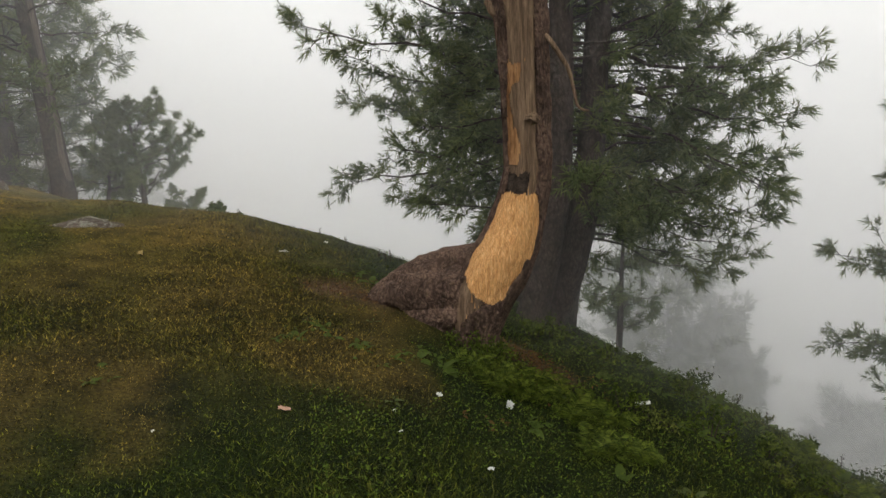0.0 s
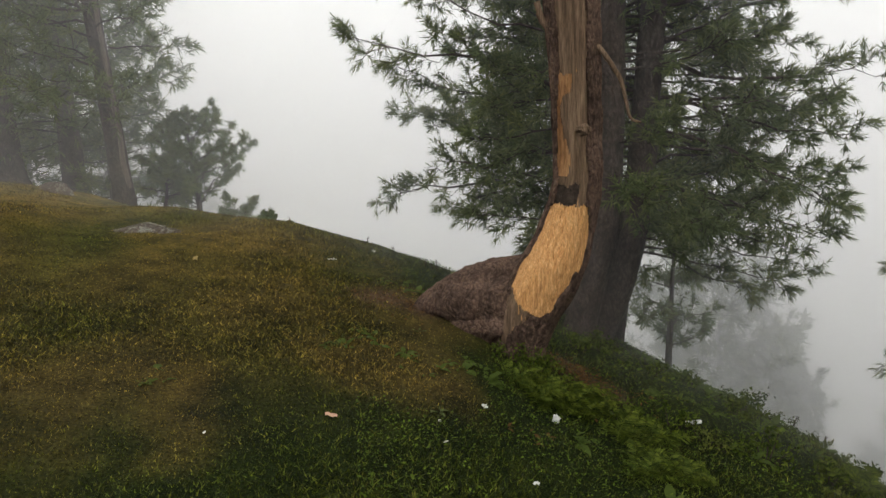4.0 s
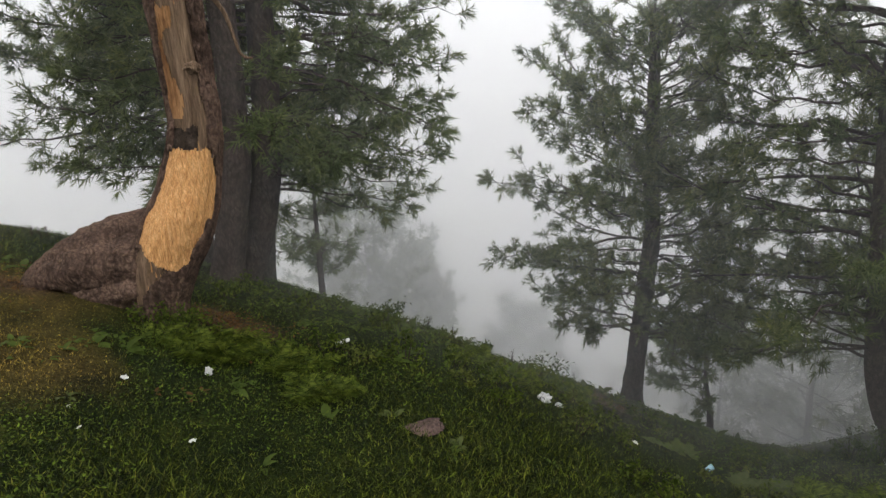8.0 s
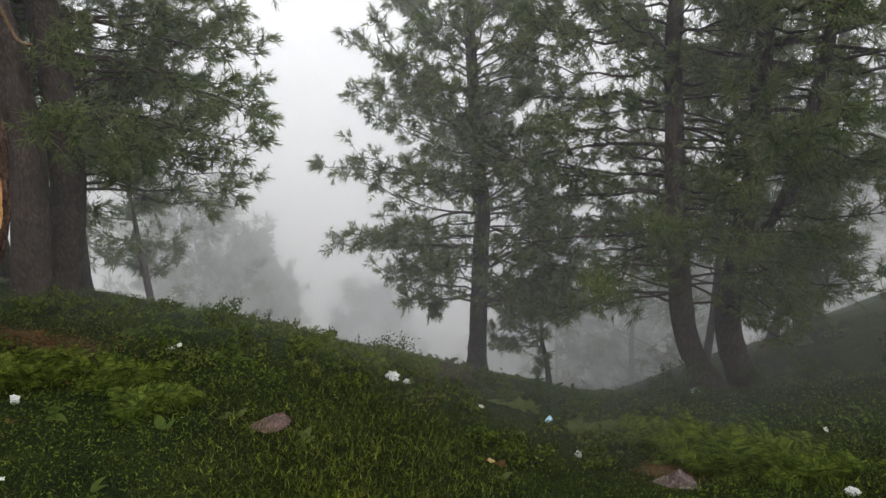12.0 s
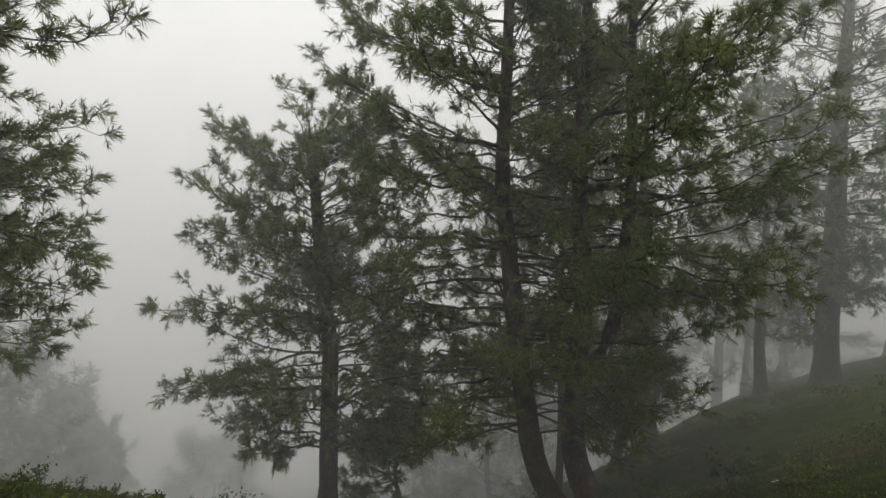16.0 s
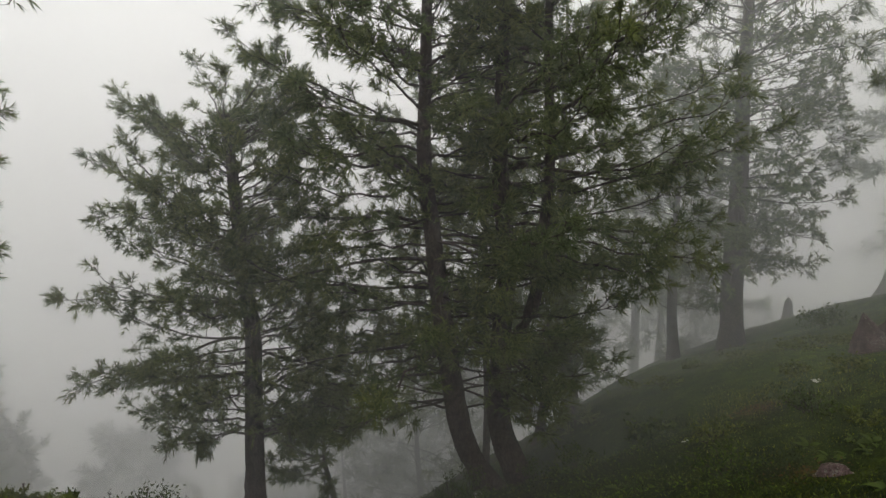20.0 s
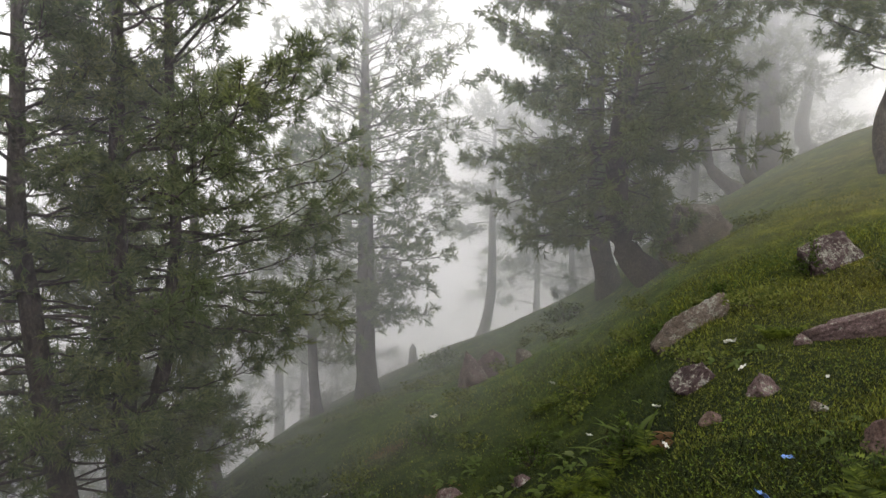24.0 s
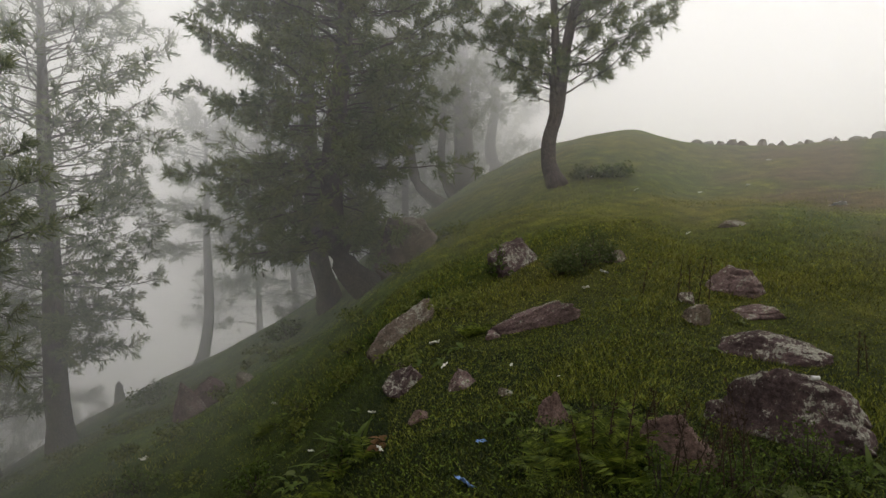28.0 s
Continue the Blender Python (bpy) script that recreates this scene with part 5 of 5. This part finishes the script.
def bag(bearing, r, w, h, label, seed):
    g = np.random.default_rng(seed)
    bm = bmesh.new()
    bmesh.ops.create_icosphere(bm, subdivisions=4, radius=1)
    off = Vector(g.uniform(-20, 20, 3))
    for v in bm.verts:
        c = v.co.copy()
        k = 1 + 0.45 * noise.fractal(c * 1.8 + off, 1.0, 2.0, 4) - 0.45 * abs(noise.noise(c * 3 + off)) - 0.2 * abs(noise.noise(c * 8 + off))
        v.co = Vector((c.x * w / 2, c.y * w * 0.35, c.z * h / 2)) * k
    ob = part("plastic_bag", bm, WHITE)
    ob.matrix_world = Matrix.Translation(spot(bearing, r, h * 0.4)) @ pose(0, 0, 0, 0, g.uniform(-15, 15), -bearing)
    return tagged(ob, label, "bag", "litter in the grass")


bag(36.0, 5.4, 0.13, 0.1, "crumpled white plastic bag on the grass", 1)
bag(37.4, 5.5, 0.08, 0.05, "crumpled white plastic bag on the grass", 2)
bag(5.7, 4.2, 0.045, 0.07, "white plastic scrap caught in weeds", 3)
bag(77.1, 4.4, 0.09, 0.06, "torn white plastic wrapper in the grass", 4)
bag(64.5, 8.3, 0.12, 0.09, "white plastic scrap at a pine's foot", 5)
bag(54.1, 4.9, 0.06, 0.07, "white paper scrap in the grass", 6)
for k, (bearing, r, w, d, name, label, mat) in enumerate([
        (-14.2, 3.48, 0.09, 0.035, "wrapper", "pink and white crumpled wrapper on the turf", PINKISH), (-0.6, 3.92, 0.07, 0.04, "wrapper", "pale green-white wrapper on the grass", WHITE),
        (-24.6, 6.35, 0.04, 0.04, "scrap", "pale yellow scrap on the turf", YELLOW), (-13.6, 6.9, 0.08, 0.05, "scrap", "white paper scrap on the turf", PAPER), (-10.1, 7.9, 0.05, 0.04, "scrap", "white paper scrap on the turf", PAPER),
        (3.9, 3.28, 0.045, 0.04, "scrap", "white plastic scrap on the grass", WHITE), (-4.2, 3.28, 0.03, 0.03, "scrap", "small white scrap in the grass", PAPER), (-4.7, 3.5, 0.025, 0.02, "scrap", "small white scrap in the grass", PAPER),
        (-24.6, 3.33, 0.02, 0.02, "scrap", "small white scrap in the grass", PAPER), (45.4, 3.97, 0.09, 0.05, "scrap", "yellow-brown dead leaf in the grass", YELLOW), (44.6, 5.65, 0.05, 0.06, "scrap", "pale paper scrap in the grass", PAPER),
        (59.6, 5.9, 0.13, 0.08, "scrap", "tan paper scrap among weeds", YELLOW), (74.8, 6.15, 0.09, 0.04, "scrap", "white scrap in the grass", PAPER), (119.85, 3.9, 0.08, 0.05, "wrapper", "shiny blue wrapper in the grass", BLUE),
        (118.55, 3.47, 0.12, 0.05, "wrapper", "blue and white wrapper in the grass", BLUE), (130.3, 7.1, 0.09, 0.05, "scrap", "white scrap beside a bush", WHITE), (122.5, 4.97, 0.05, 0.03, "scrap", "white scrap on the lawn", PAPER),
        (116.8, 5.3, 0.1, 0.04, "scrap", "white scrap on the lawn", PAPER), (110.6, 5.25, 0.06, 0.04, "scrap", "white scrap on the slope", PAPER), (105.4, 5.7, 0.05, 0.04, "scrap", "white scrap on the slope", PAPER),
        (92.1, 9.5, 0.08, 0.06, "scrap", "white scrap on the slope", PAPER), (102.3, 8.3, 0.07, 0.05, "scrap", "white scrap on the slope", PAPER), (116.0, 6.0, 0.09, 0.06, "scrap", "pale scrap among weeds", PAPER),
        (126.4, 4.6, 0.03, 0.03, "scrap", "small white scrap on the lawn", PAPER), (128.8, 6.7, 0.06, 0.05, "scrap", "white scrap on the lawn", PAPER), (82.6, 7.9, 0.08, 0.06, "scrap", "white scrap on the slope", PAPER),
        (92.0, 9.6, 0.1, 0.06, "scrap", "white scrap on the slope", PAPER), (137, 9.5, 0.05, 0.05, "scrap", "white scrap on the lawn", WHITE), (133, 12, 0.08, 0.06, "scrap", "white scrap on the lawn", WHITE),
        (138, 13.5, 0.08, 0.06, "scrap", "white scrap on the lawn", WHITE), (141.5, 14, 0.1, 0.06, "scrap", "white scrap beside the track", WHITE), (147.5, 11.8, 0.25, 0.1, "scrap", "white sheet beside the track", WHITE),
        (143, 16.5, 0.1, 0.08, "scrap", "white scrap beside the track", WHITE), (129.5, 13, 0.06, 0.05, "scrap", "white scrap on the lawn", WHITE), (111.3, 4.45, 0.08, 0.04, "scrap", "white scrap among weeds", PAPER), (123, 9, 0.06, 0.05, "scrap", "white scrap on the slope", PAPER)]):
    k2 = 0.72 if r < 5 and w < 0.1 else 1.0
    scrap(name, bearing, r, w * k2, d * k2, label, mat, 700 + k, lift=0.03 if r < 8 else 0.05)
# white strip lying in the grass
bm = bmesh.new()
bmesh.ops.create_cube(bm, size=1)
for v in bm.verts:
    v.co = Vector((v.co.x * 0.115, v.co.y * 0.03, v.co.z * 0.014))
bmesh.ops.bevel(bm, geom=bm.edges[:], offset=0.004, segments=2, affect="EDGES")
strip = part("plastic_strip", bm, WHITE)
strip.matrix_world = Matrix.Translation(spot(17.3, 4.95, 0.06)) @ pose(0, 0, 0, 30, -14, -17)
tagged(strip, "white flat plastic strip lying in the grass", "litter", "litter in the grass")


def cup():
    bm = bmesh.new()
    prof = [(0.0, 0.0), (0.026, 0.0), (0.036, 0.085), (0.039, 0.087), (0.039, 0.091), (0.035, 0.091), (0.024, 0.004)]
    rings = [[bm.verts.new((a * math.cos(t * math.pi / 12), a * math.sin(t * math.pi / 12), z)) for t in range(24)] for a, z in prof[1:]]
    for a, b in zip(rings, rings[1:]):
        for t in range(24):
            bm.faces.new((a[t], a[(t + 1) % 24], b[(t + 1) % 24], b[t]))
    bm.faces.new(list(reversed(rings[0])))
    bm.faces.new(rings[-1])
    ob = part("paper_cup", bm, CYAN)
    ob.matrix_world = Matrix.Translation(spot(50.9, 5.64, 0.06)) @ pose(0, 0, 0, 0, 70, -10) @ Matrix.Diagonal((0.75, 0.75, 0.75, 1))
    tagged(ob, "pale blue paper cup lying in the grass", "cup", "litter in the grass")


cup()
bm = bmesh.new()
bmesh.ops.create_cone(bm, cap_ends=True, segments=20, radius1=0.028, radius2=0.028, depth=0.1)
bmesh.ops.bevel(bm, geom=[e for e in bm.edges if abs(e.verts[0].co.z - e.verts[1].co.z) < 0.001], offset=0.006, segments=2, affect="EDGES")
can = part("can", bm, WHITE)
can.matrix_world = Matrix.Translation(ledge + Vector((0, 0, 0.014))) @ pose(0, 0, 0, 0, 86, 60) @ Matrix.Diagonal((0.4, 0.32, 0.45, 1))
tagged(can, "crushed white can lying on a boulder", "can", "litter in the grass")


# ---- fallen leaves and needles where the ground is bare ----
g = np.random.default_rng(23)
pick = [SOIL[int(k)] for k in g.integers(0, len(SOIL), 2600)]
x, y = (np.array(q) for q in zip(*[polar(b, r) for b, r, s in pick]))
s = np.array([s for b, r, s in pick])
x, y = x + g.standard_normal(2600) * s * 0.75, y + g.standard_normal(2600) * s * 0.75
c = np.stack([x, y, ground_z(x, y) + g.uniform(0.006, 0.03, 2600)], 1)
a, ln = g.uniform(0, 2 * np.pi, 2600), g.uniform(0.008, 0.022, (2600, 1))
u = np.stack([np.cos(a), np.sin(a), g.uniform(-0.5, 0.5, 2600)], 1) * ln
w = np.stack([-np.sin(a), np.cos(a), g.uniform(-0.5, 0.5, 2600)], 1) * ln * g.uniform(0.2, 0.6, (2600, 1))
v = np.stack([c - u, c - w, c + u, c + w], 1).reshape(-1, 3)
tagged(raw("leaf_litter", v, np.arange(4 * 2600).reshape(-1, 4), DEAD_LEAF, None, False), "rust-brown fallen leaves on bare soil", "leaf litter", kind="stuff")


# ---- turf ----
GRASS = blade_material("grass", (0.004, 0.008, 0.001), (0.08, 0.106, 0.011), (0.010, 0.008, 0.002), (0.26, 0.19, 0.044))
LAWN = blade_material("lawn", (0.075, 0.084, 0.011), (0.21, 0.225, 0.034), (0.07, 0.062, 0.013), (0.22, 0.19, 0.055), 0.45)


def turf(name, n, r0, r1, tall, wide, seed, b0=-46, b1=166, label="", lying_down=1.0, mat=None):
    g = np.random.default_rng(seed)
    r = r0 * (r1 / r0) ** g.uniform(0, 1, n)
    a = np.radians(g.uniform(b0, b1, n))
    x, y = r * np.sin(a), r * np.cos(a)
    soil, dry = lie(x, y)
    keep = g.uniform(size=n) > soil * 0.72
    x, y, dry, r = x[keep], y[keep], dry[keep], r[keep]
    n = len(x)
    z = ground_z(x, y)
    h = tall * g.uniform(0.45, 1.25, n) * (1 + 0.5 * np.clip(rough(x * 2 + 3, y * 2), -0.8, 1.2)) * (1 - 0.45 * dry)
    az, ln = g.uniform(0, 2 * np.pi, n), g.uniform(0.2, lying_down, n)
    tip = np.stack([x + h * ln * np.sin(az), y + h * ln * np.cos(az), z + h * g.uniform(0.5, 1.0, n)], 1)
    w = wide * g.uniform(0.6, 1.3, n) / 2
    fa = g.uniform(0, 2 * np.pi, n)
    ox, oy = w * np.cos(fa), w * np.sin(fa)
    v = np.stack([np.stack([x - ox, y - oy, z - 0.006], 1), np.stack([x + ox, y + oy, z - 0.006], 1), tip], 1).reshape(-1, 3)
    ob = raw(name, v, np.arange(3 * n).reshape(-1, 3), mat or GRASS, None, False)
    attribute(ob, "dry", np.repeat(np.clip(dry + g.uniform(-0.35, 0.25, n), 0, 1), 3))
    return tagged(ob, label, "grass", kind="stuff")


turf("grass", 360000, 2.2, 10, 0.033, 0.0085, 1, label="short green and tan grass of the hillside", lying_down=1.7)
turf("grass", 70000, 7, 32, 0.045, 0.013, 8, -46, 90, label="rough grass lower down the slope")
turf("grass", 60000, 7, 32, 0.04, 0.013, 2, 84, 166, label="rough grass farther along the slope", mat=LAWN)
turf("grass", 105000, 4.2, 12, 0.034, 0.009, 11, 112, 166, label="short bright lawn of the upper slope", mat=LAWN)
turf("grass", 55000, 4.0, 13, 0.035, 0.0085, 9, -46, -6, label="short tan grass of the shoulder", lying_down=1.7)
turf("grass", 36000, 2.3, 8, 0.06, 0.005, 3, -4, 166, label="taller grass blades standing out of the turf")

turf("grass", 30000, 0.3, 12, 0.06, 0.014, 6, 166, 314, label="short grass behind the viewer")
turf("grass", 12000, 0.25, 1.9, 0.05, 0.008, 7, label="trodden grass underfoot")


HERB = needle_material("herb_green", (0.011, 0.025, 0.002), (0.13, 0.19, 0.02))


def clover(n, r0, r1, size, seed):
    g = np.random.default_rng(seed)
    r = r0 * (r1 / r0) ** g.uniform(0, 1, n)
    a = np.radians(g.uniform(-12, 166, n))
    x, y = r * np.sin(a), r * np.cos(a)
    soil, dry = lie(x, y)
    keep = (g.uniform(size=n) > np.maximum(soil, np.minimum(1, 2 * dry))) & (rough(x * 1.3 + 5, y * 1.3 - 2) + g.uniform(-0.5, 0.5, n) > 0)
    x, y = x[keep], y[keep]
    n = len(x)
    c = np.stack([x, y, ground_z(x, y) + g.uniform(0.015, 0.06, n)], 1)
    s = size * g.uniform(0.6, 1.4, (n, 1))
    fa = g.uniform(0, 2 * np.pi, n)
    u = np.stack([np.cos(fa), np.sin(fa), g.uniform(-0.5, 0.5, n)], 1) * s
    w = np.stack([-np.sin(fa), np.cos(fa), g.uniform(-0.5, 0.5, n)], 1) * s * 0.6
    v = np.stack([c - u, c - w, c + u, c + w], 1).reshape(-1, 3)
    tagged(raw("clover", v, np.arange(4 * n).reshape(-1, 4), HERB, None, False), "small-leaved green herbs among the grass", "herb", kind="stuff")


clover(90000, 2.2, 9, 0.0085, 4)
clover(30000, 6, 22, 0.018, 5)


# ---- the cloud that fills the valley ----
def fogged(bm, density, label):
    m = bpy.data.materials.new("fog")
    m.use_nodes = True
    n, l = m.node_tree.nodes, m.node_tree.links
    n.clear()
    o, s = n.new("ShaderNodeOutputMaterial"), n.new("ShaderNodeVolumeScatter")
    s.inputs["Density"].default_value, s.inputs["Color"].default_value = density, (0.98, 0.985, 1, 1)
    s.inputs["Anisotropy"].default_value = 0.15
    l.new(s.outputs[0], o.inputs["Volume"])
    tagged(part("backdrop", bm, m), label, "fog", kind="structure")


def cloud(along, across_, outer, top, density, label, cx=1.5, cy=0.0, ridge=128):
    """A bank of fog round a clearer pocket that is drawn out along the ridge."""
    u = Vector((math.sin(radians(ridge)), math.cos(radians(ridge)), 0))
    w = Vector((-u.y, u.x, 0))
    bm = bmesh.new()
    for inward in (False, True):
        made = bmesh.ops.create_icosphere(bm, subdivisions=4, radius=1)["verts"]
        for v in made:
            c = v.co.copy()
            if inward:
                v.co = Vector((cx, cy, 1.5 + c.z * (across_ if c.z < 0 else min(across_, top * 0.7)))) + u * c.x * along + w * c.y * across_
            else:
                v.co = Vector((c.x * outer, c.y * outer, max(-34, 1 + c.z * (top if c.z > 0 else 60))))
        if inward:
            bmesh.ops.reverse_faces(bm, faces=list({f for v in made for f in v.link_faces}))
    fogged(bm, density, label)


cloud(8.6, 5.2, 33, 10, 0.027, "thin fog drifting over the slope", 0.3, -0.3)
cloud(20.5, 18.5, 33, 9.5, 0.18, "pale fog bank filling the valley")
